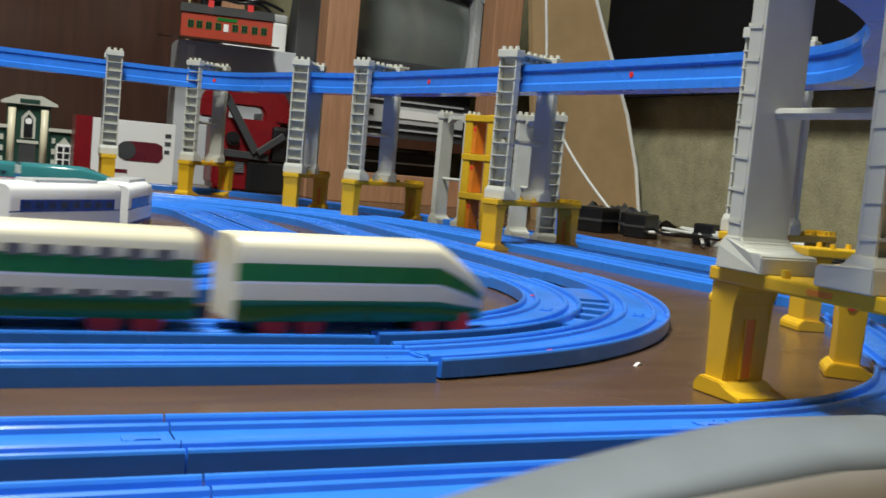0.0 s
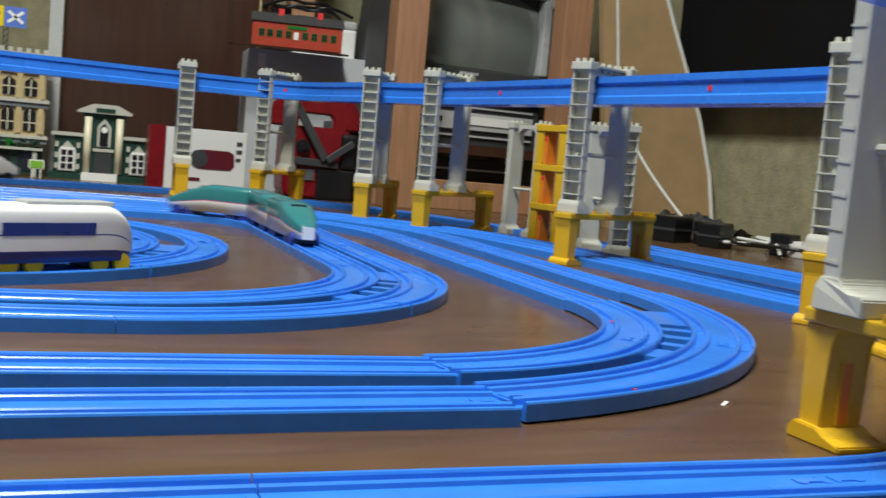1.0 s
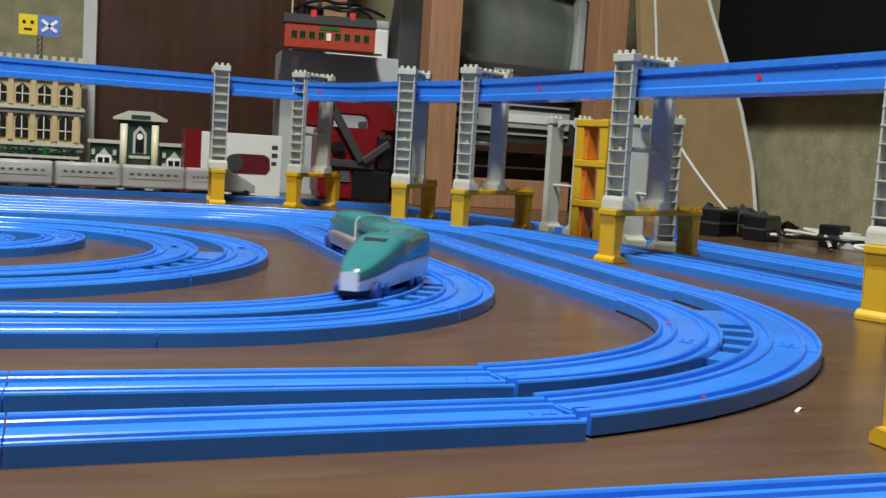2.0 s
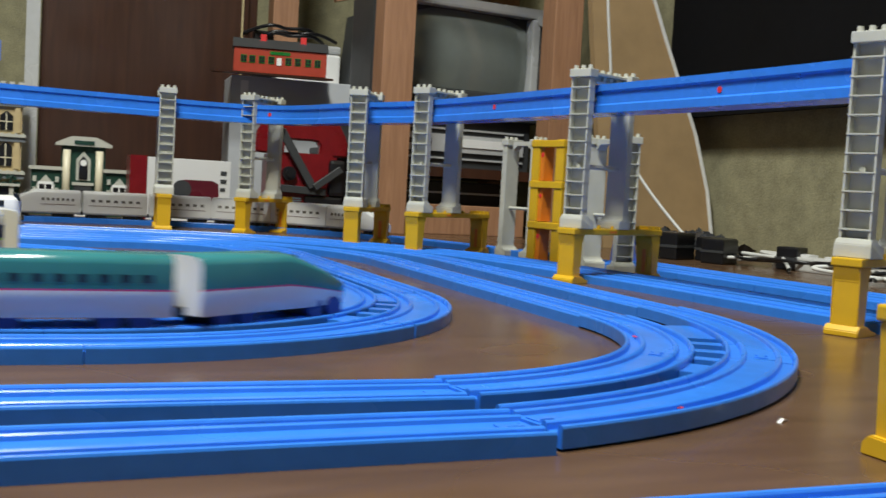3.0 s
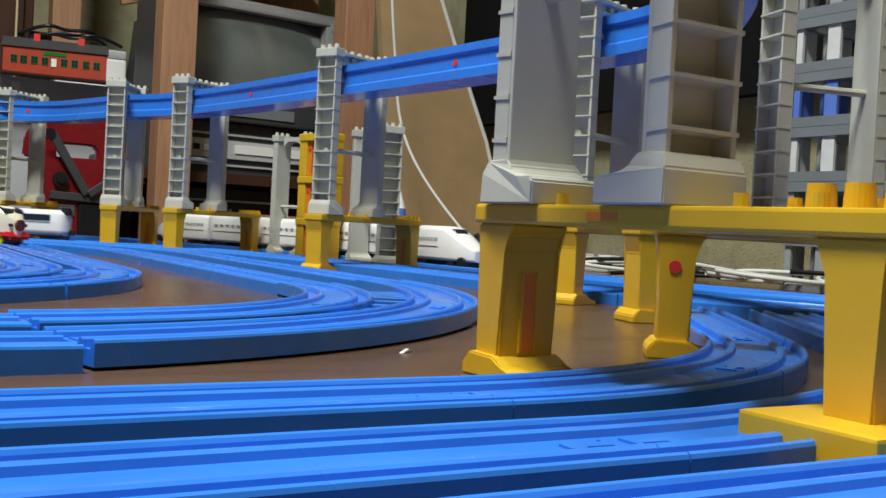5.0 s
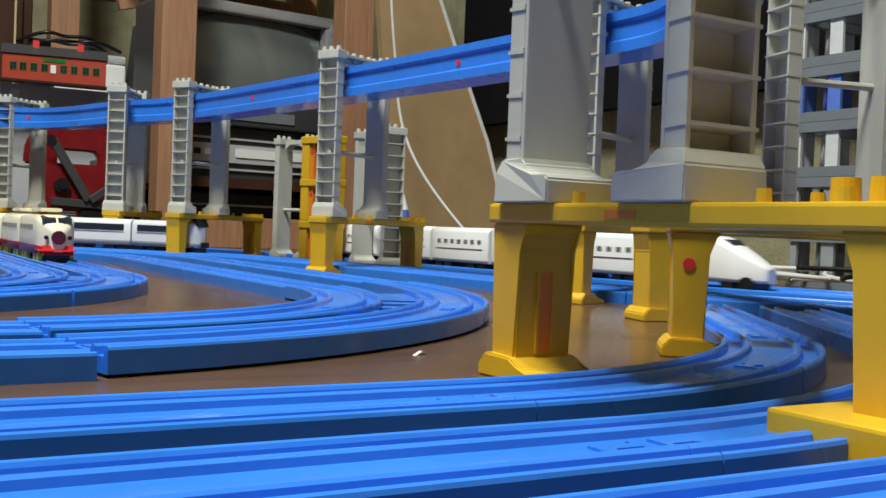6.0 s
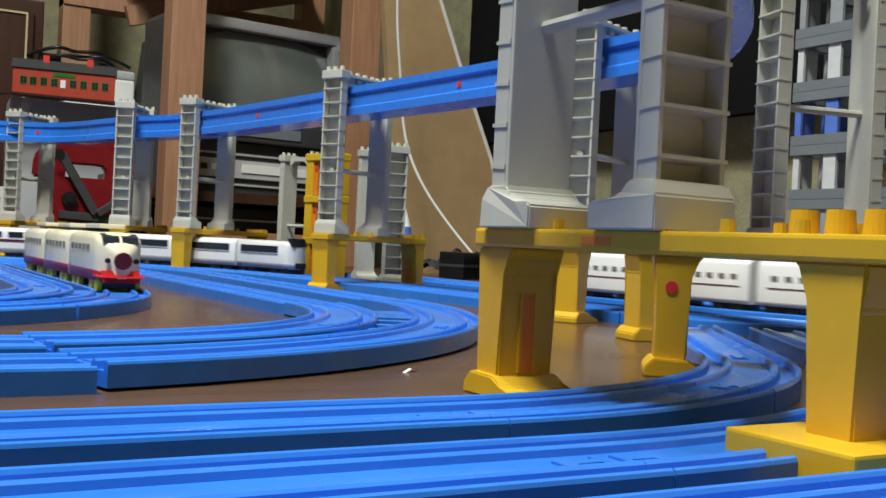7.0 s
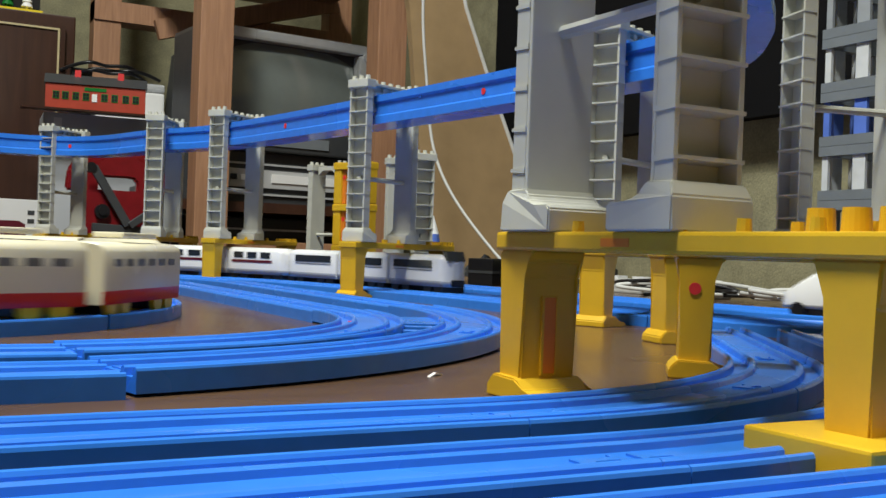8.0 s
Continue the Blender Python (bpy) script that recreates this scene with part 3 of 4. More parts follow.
blocks("brace", [(0.0, 0.0, 0.0, 0.46, 0.02, 0.045)], POSTWOOD, rack, m=pose(0.47, 2.06, 0.52, 0, -16, 0))

# television on its recorder
tv = thing("television", "grey old tube television with a dark curved screen", "television", pose(0.478, 1.735, 0.253, 0, 0, 6))
bm = bmesh.new()
box(bm, 0, 0.03, 0.0, 0.42, 0.16, 0.252, None, 0.010)
prism(bm, [(0.04, 0.02), (0.38, 0.02), (0.36, 0.235), (0.06, 0.235)], 0.155, 0.34)
part("body", bm, CHARCOAL, tv)
bm = bmesh.new()
box(bm, 0.0, 0.0, 0.232, 0.42, 0.032, 0.255, None, 0.006)
part("top_bezel", bm, SILVER, tv, "bright silver top edge")
blocks("side_bezel", [(0.0, 0.0, 0.060, 0.064, 0.032, 0.231)], CHARCOAL, tv, bev=0.004)
blocks("side_bezel", [(0.372, 0.0, 0.060, 0.392, 0.032, 0.231)], SILVER, tv, bev=0.004)
blocks("side_bezel", [(0.393, 0.0, 0.060, 0.42, 0.032, 0.231)], CHARCOAL, tv, bev=0.004)
blocks("bottom_bezel", [(0.0, 0.0, 0.0, 0.42, 0.032, 0.058)], CHARCOAL, tv, bev=0.004)
blocks("control_flap", [(0.10, -0.003, 0.012, 0.30, 0.0, 0.034)], DGREY, tv)
bm = bmesh.new()
tube(bm, (0.392, 0.008, 0.228), (0.392, -0.004, 0.228), 0.012, 20)
part("knob", bm, SILVER, tv, "round silver knob")
bm = bmesh.new()
nx, nz = 14, 10
grid = [[bm.verts.new((0.066 + 0.304 * i / nx, 0.026 - 0.012 * (1 - (2 * i / nx - 1) ** 2) - 0.014 * (1 - (2 * j / nz - 1) ** 2) + 0.012 * j / nz, 0.060 + 0.170 * j / nz)) for i in range(nx + 1)] for j in range(nz + 1)]
for j in range(nz):
    for i in range(nx):
        bm.faces.new((grid[j][i], grid[j][i + 1], grid[j + 1][i + 1], grid[j + 1][i])).smooth = True
part("screen", bm, SCREEN, tv, "dark bulging picture tube glass")
bm = bmesh.new()
for k in range(7):
    box(bm, 0.165 + 0.007 * k, -0.0012, 0.043, 0.170 + 0.007 * k, 0.0, 0.049)
part("marking", bm, SILVER, tv, "small silver lettering bars")

vcr = thing("video_recorder", "silver video recorder under the television", "recorder", pose(0.452, 1.735, 0.140, 0, 0, 6))
blocks("case", [(0.0, 0.02, 0.0, 0.42, 0.26, 0.112)], CHARCOAL, vcr, bev=0.003)
blocks("face", [(0.03, 0.012, 0.036, 0.40, 0.02, 0.074)], SILVER, vcr, "silver front panel")
blocks("tray", [(0.20, 0.009, 0.048, 0.36, 0.012, 0.066)], WHITE, vcr)
for k in range(4):
    blocks("button", [(0.085 + 0.022 * k, 0.009, 0.050, 0.099 + 0.022 * k, 0.012, 0.062)], BLACK if k % 2 else WHITE, vcr)
blocks("slot", [(0.03, 0.014, 0.084, 0.40, 0.02, 0.088), (0.03, 0.014, 0.020, 0.40, 0.02, 0.024)], SILVER, vcr, "thin silver trim lines")
low = thing("equipment_box", "black equipment box under the shelf", "equipment", pose(0.47, 1.70, 0.0))
blocks("case", [(0.0, 0.05, 0.0, 0.33, 0.30, 0.112)], BLACK, low, bev=0.003)
blocks("trim", [(0.02, 0.046, 0.085, 0.31, 0.05, 0.089)], SILVER, low)
upright("wooden_block", 0.44, 1.665, 0.80, 1.70, 0.0, 0.062, POSTWOOD, "pale wooden board lying under the shelf", "board")

# dark brown cabinet with pale trim
cab1 = thing("dark_cabinet", "dark brown wooden cabinet with a gold trim line", "cabinet")
blocks("body", [(-0.175, 2.06, 0.0, 0.285, 2.42, 0.545)], DARKWOOD, cab1, bev=0.003)
blocks("door", [(-0.165, 2.045, 0.0, 0.262, 2.06, 0.520)], DARKWOOD, cab1)
GOLD = mat("pale_gold_trim", (0.62, 0.52, 0.30), 0.4, 0.3)
blocks("trim", [(-0.165, 2.041, 0.508, 0.250, 2.045, 0.512), (0.246, 2.041, 0.0, 0.250, 2.045, 0.508)], GOLD, cab1, "pale gold trim line")
fr = thing("metal_frame", "silver grey metal frame edge beside the cabinet", "frame")
blocks("upright", [(-0.205, 2.02, 0.0, -0.178, 2.05, 0.62)], SILVER, fr)
tr = thing("black_tray", "black box of green and white toy trees", "box", pose(0.05, 2.10, 0.545))
blocks("tray", [(0.0, 0.0, 0.0, 0.17, 0.10, 0.012)], WHEELY, tr, "yellow tray edge")
blocks("panel", [(0.0, 0.05, 0.012, 0.17, 0.06, 0.10)], BLACK, tr)
for k in range(4):
    bm = bmesh.new()
    x = 0.02 + 0.04 * k
    tube(bm, (x, 0.03, 0.012), (x, 0.03, 0.03), 0.003, 8)
    for j in range(4):
        tube(bm, (x, 0.03, 0.022 + 0.011 * j), (x + 0.001, 0.03, 0.040 + 0.011 * j), 0.013 - 0.002 * j, 10, 0.005 - 0.001 * j)
    part("toy_tree", bm, GREEN if k % 2 == 0 else WHITE, tr)

# grey carton with a red toy station on its lid
bx = thing("cardboard_box", "grey printed cardboard box with an open flap", "box", pose(0.205, 1.90, 0.0, 0, 0, -4))
blocks("carton", [(0.0, 0.0, 0.0, 0.27, 0.16, 0.312)], CARDBOX, bx, bev=0.002)
blocks("label", [(0.02, -0.001, 0.272, 0.036, 0.0, 0.302)], PAPERW, bx, "small pale label")
blocks("flap", [(-0.045, -0.10, -0.002, 0.20, 0.0, 0.002)], DARKWOOD, bx, "dark brown open flap", m=pose(0, 0, 0.316, 4))
hs = thing("toy_station", "brick red toy station house with a dark roof", "toy house", pose(0.205, 1.885, 0.3185, 0, 0, -10))
blocks("wall", [(0.0, 0.0, 0.0, 0.196, 0.055, 0.052)], BRICKRED, hs, bev=0.001)
bm = bmesh.new()
prism(bm, [(-0.004, 0.0), (0.059, 0.0), (0.030, 0.022), (0.026, 0.022)], -0.003, 0.199, Matrix.Translation((0, 0, 0.0522)) @ Matrix(((0, 1, 0, 0), (1, 0, 0, 0), (0, 0, 1, 0), (0, 0, 0, 1))))
part("roof", bm, CHARCOAL, hs, "dark grey sloping roof")
for x in (0.055, 0.140):
    blocks("chimney", [(x, 0.02, 0.068, x + 0.012, 0.032, 0.084)], RED, hs)
for k, x in enumerate((0.014, 0.032, 0.052, 0.072, 0.108, 0.128, 0.150, 0.170)):
    w = blocks("window", [(x, -0.0012, 0.020, x + 0.013, 0.0, 0.036)], GREEN, hs)
    blocks("pane", [(x + 0.001, -0.0018, 0.0215, x + 0.006, -0.0012, 0.0275), (x + 0.007, -0.0018, 0.0215, x + 0.012, -0.0012, 0.0275), (x + 0.001, -0.0018, 0.0285, x + 0.006, -0.0012, 0.0345), (x + 0.007, -0.0018, 0.0285, x + 0.012, -0.0012, 0.0345)], BLACK, w)
blocks("clock", [(0.090, -0.0016, 0.018, 0.100, 0.0, 0.034)], WHITE, hs, "white clock plate")
blocks("sign", [(0.075, -0.0014, 0.040, 0.118, 0.0, 0.047)], GREEN, hs, "green name board")
dev = thing("white_appliance", "white plastic appliance with a grey lid", "appliance", pose(0.330, 1.985, 0.312))
blocks("case", [(0.0, 0.05, 0.0, 0.150, 0.12, 0.080)], WHITE, dev, bev=0.006)
blocks("lid", [(0.0, 0.05, 0.0805, 0.150, 0.12, 0.100)], SILVER, dev, bev=0.006)
for k, (zz, amp) in enumerate(((0.405, 0.0), (0.412, 0.03), (0.42, -0.02))):
    cable("black_cable", [(0.27 + amp, 2.05, zz), (0.31, 2.0 + amp, zz + 0.03), (0.35 + amp, 2.04, zz + 0.006), (0.40, 2.0, zz + 0.028), (0.44 + amp, 2.05, zz + 0.01)], 0.004, BLACK, "tangled black cable lying on the boxes")
pw = thing("power_adapter", "black power adapter on the cabinet edge", "adapter", pose(0.245, 2.03, 0.40))
blocks("case", [(0.03, 0.0, -0.088, 0.075, 0.03, 0.03)], BLACK, pw, bev=0.004)

# white camcorder carton
wb = thing("product_box", "white and red product carton with a pictured camcorder", "box", pose(0.022, 1.72, 0.0, 0, 0, 2))
blocks("carton", [(0.0, 0.0, 0.0, 0.160, 0.06, 0.124)], PAPERW, wb, bev=0.001)
blocks("side", [(-0.032, 0.002, 0.0, -0.0005, 0.06, 0.126)], REDBAG, wb, "red carton side")
bm = bmesh.new()
prism(bm, [(0.065, 0.045), (0.130, 0.045), (0.138, 0.055), (0.136, 0.078), (0.125, 0.084), (0.070, 0.084), (0.060, 0.075)], -0.0012, -0.0002)
part("picture", bm, MAROON, wb, "printed maroon camcorder picture")
bm = bmesh.new()
tube(bm, (0.066, -0.0010, 0.065), (0.066, -0.0022, 0.065), 0.018, 20)
tube(bm, (0.066, -0.0022, 0.065), (0.066, -0.0028, 0.065), 0.011, 20)
part("lens_print", bm, CHARCOAL, wb)
blocks("print", [(0.140, -0.001, 0.096, 0.152, -0.0002, 0.104), (0.140, -0.001, 0.080, 0.152, -0.0002, 0.088), (0.140, -0.001, 0.064, 0.150, -0.0002, 0.071)], CHARCOAL, wb, "small dark print")
blocks("print", [(0.02, -0.001, 0.020, 0.07, -0.0002, 0.027)], MAROON, wb, "dark print bar")

# red tool case with black straps
rt = thing("tool_case", "glossy red plastic tool case with black folded arms", "tool case", pose(0.255, 1.70, 0.0, 0, 0, 0))
bm = bmesh.new()
prism(bm, [(0.0, 0.012), (0.010, 0.0), (0.120, 0.0), (0.138, 0.030), (0.140, 0.140), (0.132, 0.150), (0.006, 0.150), (0.0, 0.140)], 0.0, 0.09)
bmesh.ops.bevel(bm, geom=list(bm.edges), offset=0.006, segments=2, affect="EDGES")
part("shell", bm, REDBAG, rt)
bm = bmesh.new()
loop = [(0.004, 0.146), (0.006, 0.180), (0.016, 0.198), (0.040, 0.206), (0.100, 0.206), (0.126, 0.196), (0.137, 0.174), (0.137, 0.146)]
sweep(bm, [(x, 0.045, z) for x, z in loop], [(-0.030, -0.010), (0.030, -0.010), (0.030, 0.010), (-0.030, 0.010)], up=Vector((0, 1, 0)))
bmesh.ops.bevel(bm, geom=list(bm.edges), offset=0.004, segments=2, affect="EDGES")
part("handle", bm, REDBAG, rt, "glossy red carrying handle")
bm = bmesh.new()
box(bm, 0.070, -0.006, -0.0, 0.150, 0.08, 0.066, None, 0.006)
part("base", bm, BLACK, rt)
bm = bmesh.new()
box(bm, 0.118, -0.010, 0.066, 0.152, 0.07, 0.140, None, 0.008)
part("hinge_block", bm, BLACK, rt)


def flat_bar(x0, z0, x1, z1, half, y0, y1):
    bm = bmesh.new()
    dx, dz = x1 - x0, z1 - z0
    k = half / math.hypot(dx, dz)
    prism(bm, [(x0 - dz * k, z0 + dx * k), (x0 + dz * k, z0 - dx * k), (x1 + dz * k, z1 - dx * k), (x1 - dz * k, z1 + dx * k)], y0, y1)
    bmesh.ops.bevel(bm, geom=list(bm.edges), offset=0.0012, segments=1, affect="EDGES")
    return bm


part("arm", flat_bar(0.016, 0.192, 0.084, 0.082, 0.0080, -0.018, -0.008), CHARCOAL, rt, "dark grey folded arm")
part("arm", flat_bar(0.018, 0.078, 0.112, 0.074, 0.0075, -0.012, -0.001), CHARCOAL, rt, "dark grey folded arm")
part("arm", flat_bar(0.086, 0.082, 0.140, 0.122, 0.0070, -0.022, -0.012), CHARCOAL, rt, "dark grey folded arm")
bm = bmesh.new()
tube(bm, (0.036, 0.0, 0.108), (0.036, -0.012, 0.108), 0.014, 20)
tube(bm, (0.036, -0.012, 0.108), (0.036, -0.016, 0.108), 0.008, 16)
part("knob", bm, BLACK, rt)
bm = bmesh.new()
tube(bm, (0.012, 0.0, 0.190), (0.012, -0.020, 0.190), 0.010, 16)
part("pivot", bm, BLACK, rt)
for k in range(5):
    bm = bmesh.new()
    box(bm, 0.022, -0.004, 0.040 + 0.0045 * k, 0.064, 0.0, 0.0425 + 0.0045 * k)
    part("grille_slat", bm, DGREY, rt, "grey grille slat")
dk = thing("dark_bin", "glossy black plastic bin beside the tool case", "bin", pose(0.385, 1.78, 0.0))
bm = bmesh.new()
prism(bm, [(0.0, 0.0), (0.055, 0.0), (0.060, 0.155), (-0.004, 0.155)], 0.0, 0.12)
part("shell", bm, BLACK, dk)
blocks("lid", [(-0.006, -0.004, 0.1552, 0.062, 0.124, 0.168)], CHARCOAL, dk, bev=0.003)

# toy brick station
st = thing("brick_station", "grey and dark green toy brick station with white columns", "toy building", pose(-0.185, 1.86, 0.0))
blocks("base", [(-0.01, -0.012, 0.0, 0.205, 0.06, 0.012)], DKGREEN, st)
blocks("step", [(0.055, -0.022, 0.0, 0.125, -0.0125, 0.016)], WHITE, st)
blocks("tower", [(0.055, 0.0, 0.012, 0.138, 0.05, 0.138)], DKGREEN, st)
for x in (0.058, 0.120):
    bm = bmesh.new()
    tube(bm, (x + 0.0065, -0.006, 0.016), (x + 0.0065, -0.006, 0.130), 0.0072, 16)
    part("column", bm, CREAM, st, "smooth cream column", smooth=True)
bm = bmesh.new()
prism(bm, [(0.043, 0.138), (0.150, 0.138), (0.150, 0.143), (0.120, 0.157), (0.073, 0.157), (0.043, 0.143)], -0.012, 0.055)
part("tower_roof", bm, GREY, st, "light grey stepped roof")
blocks("tower_sign", [(0.078, -0.0135, 0.141, 0.116, -0.012, 0.149)], DKGREEN, st)
bm = bmesh.new()
prism(bm, [(0.083, 0.070), (0.110, 0.070), (0.110, 0.112), (0.0965, 0.128), (0.083, 0.112)], -0.003, 0.0)
part("arch", bm, GREY, st)
bm = bmesh.new()
prism(bm, [(0.088, 0.072), (0.105, 0.072), (0.105, 0.108), (0.0965, 0.119), (0.088, 0.108)], -0.0045, -0.003)
part("arch_window", bm, BLACK, st)
bm = bmesh.new()
tube(bm, (0.0965, -0.0045, 0.105), (0.0965, -0.0065, 0.105), 0.0065, 16)
part("clock", bm, WHITE, st, "round white clock")
blocks("door", [(0.080, -0.004, 0.016, 0.113, 0.0, 0.060)], CHARCOAL, st)
blocks("door_frame", [(0.076, -0.006, 0.060, 0.117, 0.0, 0.066)], GREY, st)
for x in (0.0, 0.140):
    wing = blocks("wing", [(x, 0.004, 0.012, x + 0.054, 0.05, 0.088)], DKGREEN, st)
    blocks("wing_roof", [(x - 0.005, -0.002, 0.088, x + 0.059, 0.055, 0.095)], GREY, wing)
    bm = bmesh.new()
    prism(bm, [(x + 0.010, 0.016), (x + 0.044, 0.016), (x + 0.044, 0.058), (x + 0.027, 0.078), (x + 0.010, 0.058)], 0.001, 0.004)
    part("window_frame", bm, GREY, wing)
    blocks("sash", [(x + 0.0125, 0.0002, 0.0180, x + 0.0415, 0.0010, 0.0645)], WHITE, wing, "white window sash")
    for k in range(3):
        blocks("quoin", [(x + 0.003, 0.0005, 0.020 + 0.022 * k, x + 0.0095, 0.004, 0.031 + 0.022 * k), (x + 0.0445, 0.0005, 0.020 + 0.022 * k, x + 0.051, 0.004, 0.031 + 0.022 * k)], GREY, wing)
    for i in range(2):
        for j in range(3):
            blocks("pane", [(x + 0.015 + 0.013 * i, -0.0005, 0.020 + 0.014 * j, x + 0.025 + 0.013 * i, 0.001, 0.031 + 0.014 * j)], BLACK, wing)
            blocks("muntin", [(x + 0.0145 + 0.013 * i, -0.0009, 0.0312 + 0.014 * j, x + 0.0255 + 0.013 * i, -0.0005, 0.0325 + 0.014 * j)], WHITE, wing)
fg = thing("toy_lamp_post", "small white toy lamp post beside the station", "toy lamp", pose(0.040, 1.80, 0.0))
bm = bmesh.new()
tube(bm, (0, 0, 0), (0, 0, 0.006), 0.010, 12)
tube(bm, (0, 0, 0.006), (0, 0, 0.070), 0.003, 8)
part("pole", bm, WHITE, fg)
bm = bmesh.new()
tube(bm, (0, 0, 0.0705), (0, 0, 0.088), 0.004, 10, 0.006)
box(bm, -0.016, -0.002, 0.088, 0.016, 0.002, 0.091)
part("lamp_head", bm, CREAM, fg)

# tall tan brick building
tb = thing("brick_building", "tan and dark green toy brick town building", "toy building", pose(-0.46, 1.86, 0.0))
blocks("wall", [(0.0, 0.0, 0.0, 0.255, 0.12, 0.238)], TAN, tb)
for z in (0.066, 0.138, 0.206):
    blocks("ledge", [(-0.004, -0.007, z, 0.262, 0.0, z + 0.009)], DGREY, tb, "dark grey ledge")
    blocks("ledge", [(-0.005, -0.011, z + 0.009, 0.263, 0.0, z + 0.015)], GREY, tb, "light grey ledge")
    for k in range(21):
        bm = bmesh.new()
        tube(bm, (0.004 + 0.0127 * k, -0.0075, z + 0.015), (0.004 + 0.0127 * k, -0.0075, z + 0.0172), 0.0026, 8)
        part("stud", bm, GREY, tb)
blocks("cornice", [(-0.006, -0.010, 0.238, 0.264, 0.125, 0.246)], GREY, tb)
for k in range(16):
    blocks("merlon", [(0.0 + 0.0165 * k, -0.010, 0.2462, 0.009 + 0.0165 * k, -0.002, 0.254)], GREY, tb)
for z0, z1 in ((0.090, 0.138), (0.160, 0.198)):
    for k in range(6):
        x = 0.010 + 0.041 * k
        bm = bmesh.new()
        prism(bm, [(x, z0), (x + 0.024, z0), (x + 0.024, z1 - 0.010), (x + 0.012, z1), (x, z1 - 0.010)], -0.003, 0.0)
        wn = part("window", bm, BLACK, tb)
        blocks("window_frame", [(x + 0.011, -0.0045, z0, x + 0.013, -0.003, z1 - 0.004), (x, -0.0045, z0 + 0.016, x + 0.024, -0.003, z0 + 0.018)], CREAM, wn)
        blocks("pilaster", [(x + 0.027, -0.006, z0 - 0.004, x + 0.037, 0.0, z1 + 0.006)], TAN, tb)
blocks("shop_front", [(0.0, -0.006, 0.004, 0.255, 0.0, 0.060)], DKGREEN, tb)
for k in range(5):
    blocks("shop_window", [(0.008 + 0.05 * k, -0.008, 0.010, 0.044 + 0.05 * k, -0.006, 0.048)], GLASSD, tb)
blocks("canopy", [(0.0, -0.020, 0.052, 0.255, -0.0065, 0.057)], GREY, tb, "light grey canopy over the shop front")
for k in range(4):
    blocks("shop_column", [(0.002 + 0.078 * k, -0.016, 0.0, 0.010 + 0.078 * k, -0.009, 0.052)], GREY, tb)
rng = random.Random(9)
for k in range(11):
    bm = bmesh.new()
    for j in range(9):
        x, z = 0.014 + 0.0225 * k + rng.uniform(-0.008, 0.008), 0.060 + rng.uniform(0, 0.012)
        q = pose(x, -0.013 + rng.uniform(-0.004, 0.003), z, rng.uniform(0, 90), rng.uniform(0, 90), rng.uniform(0, 90))
        box(bm, -0.0035, -0.0014, -0.0026, 0.0035, 0.0014, 0.0026, q)
    part("plant", bm, DKGREEN if k % 4 else GREEN, tb, "clump of dark green toy leaves")
sg = thing("toy_sign", "yellow and blue toy crossing sign on a lattice post", "toy sign", pose(-0.29, 1.88, 0.2463))
bm = bmesh.new()
for x in (0.0, 0.008):
    tube(bm, (x, 0, 0), (x, 0, 0.048), 0.0012, 6)
for k in range(4):
    tube(bm, (0.0, 0, 0.012 * k), (0.008, 0, 0.012 * k + 0.011), 0.0009, 6)
part("lattice_post", bm, CHARCOAL, sg)
yb = blocks("yellow_plate", [(-0.036, -0.003, 0.048, -0.001, 0.003, 0.088)], WHEELY, sg)
blocks("mark", [(-0.029, -0.0042, 0.070, -0.023, -0.003, 0.076), (-0.014, -0.0042, 0.070, -0.008, -0.003, 0.076), (-0.026, -0.0042, 0.057, -0.011, -0.003, 0.061)], BLACK, yb)
bb = blocks("blue_plate", [(0.001, -0.003, 0.048, 0.042, 0.003, 0.088)], CRATEBLUE, sg)
for a in (38, -38):
    blocks("cross_arm", [(-0.018, -0.0042, -0.003, 0.018, -0.003, 0.003)], WHITE, bb, m=pose(0.0215, 0, 0.068, 0, a, 0))
ts = thing("toy_station_sign", "small green and white toy platform sign", "toy sign", pose(-0.215, 1.80, 0.0))
bm = bmesh.new()
tube(bm, (-0.008, 0, 0), (-0.008, 0, 0.02), 0.0015, 6)
tube(bm, (0.008, 0, 0), (0.008, 0, 0.02), 0.0015, 6)
part("legs_frame", bm, WHITE, ts)
blocks("board", [(-0.014, -0.002, 0.018, 0.014, 0.002, 0.036)], WHITE, ts)
blocks("sign_face", [(-0.012, -0.003, 0.020, 0.012, -0.002, 0.034)], LIMEG, ts)

# leaning cardboard, black panel and crates on the right
bm = bmesh.new()
prism(bm, [(0.845, 0.0), (1.095, 0.0), (1.085, 0.12), (1.060, 0.235), (0.992, 0.430), (0.952, 0.556), (0.925, 0.72), (0.80, 0.72), (0.826, 0.54)], 0, 0.018, pose(0, 1.40, 0, -9))
cs = tagged(part("cardboard_sheet", bm, CARD), "large brown cardboard sheet with a taped pale edge", "cardboard")
bm = bmesh.new()
for a, b in (((1.097, 0.0), (1.087, 0.12)), ((1.087, 0.12), (1.062, 0.235)), ((1.062, 0.235), (0.994, 0.430)), ((0.994, 0.430), (0.954, 0.556)), ((0.954, 0.556), (0.927, 0.72))):
    tube(bm, pose(0, 1.40, 0, -9) @ Vector((a[0], -0.001, a[1])), pose(0, 1.40, 0, -9) @ Vector((b[0], -0.001, b[1])), 0.004, 8)
part("edge_tape", bm, CORD, cs, "pale glossy tape along the edge")
bp = thing("notice_board", "large flat black panel hung against the plaster wall", "panel")
blocks("board", [(1.07, 0.30, 0.275, 1.119, 1.56, 1.20)], MATTE, bp, bev=0.004)
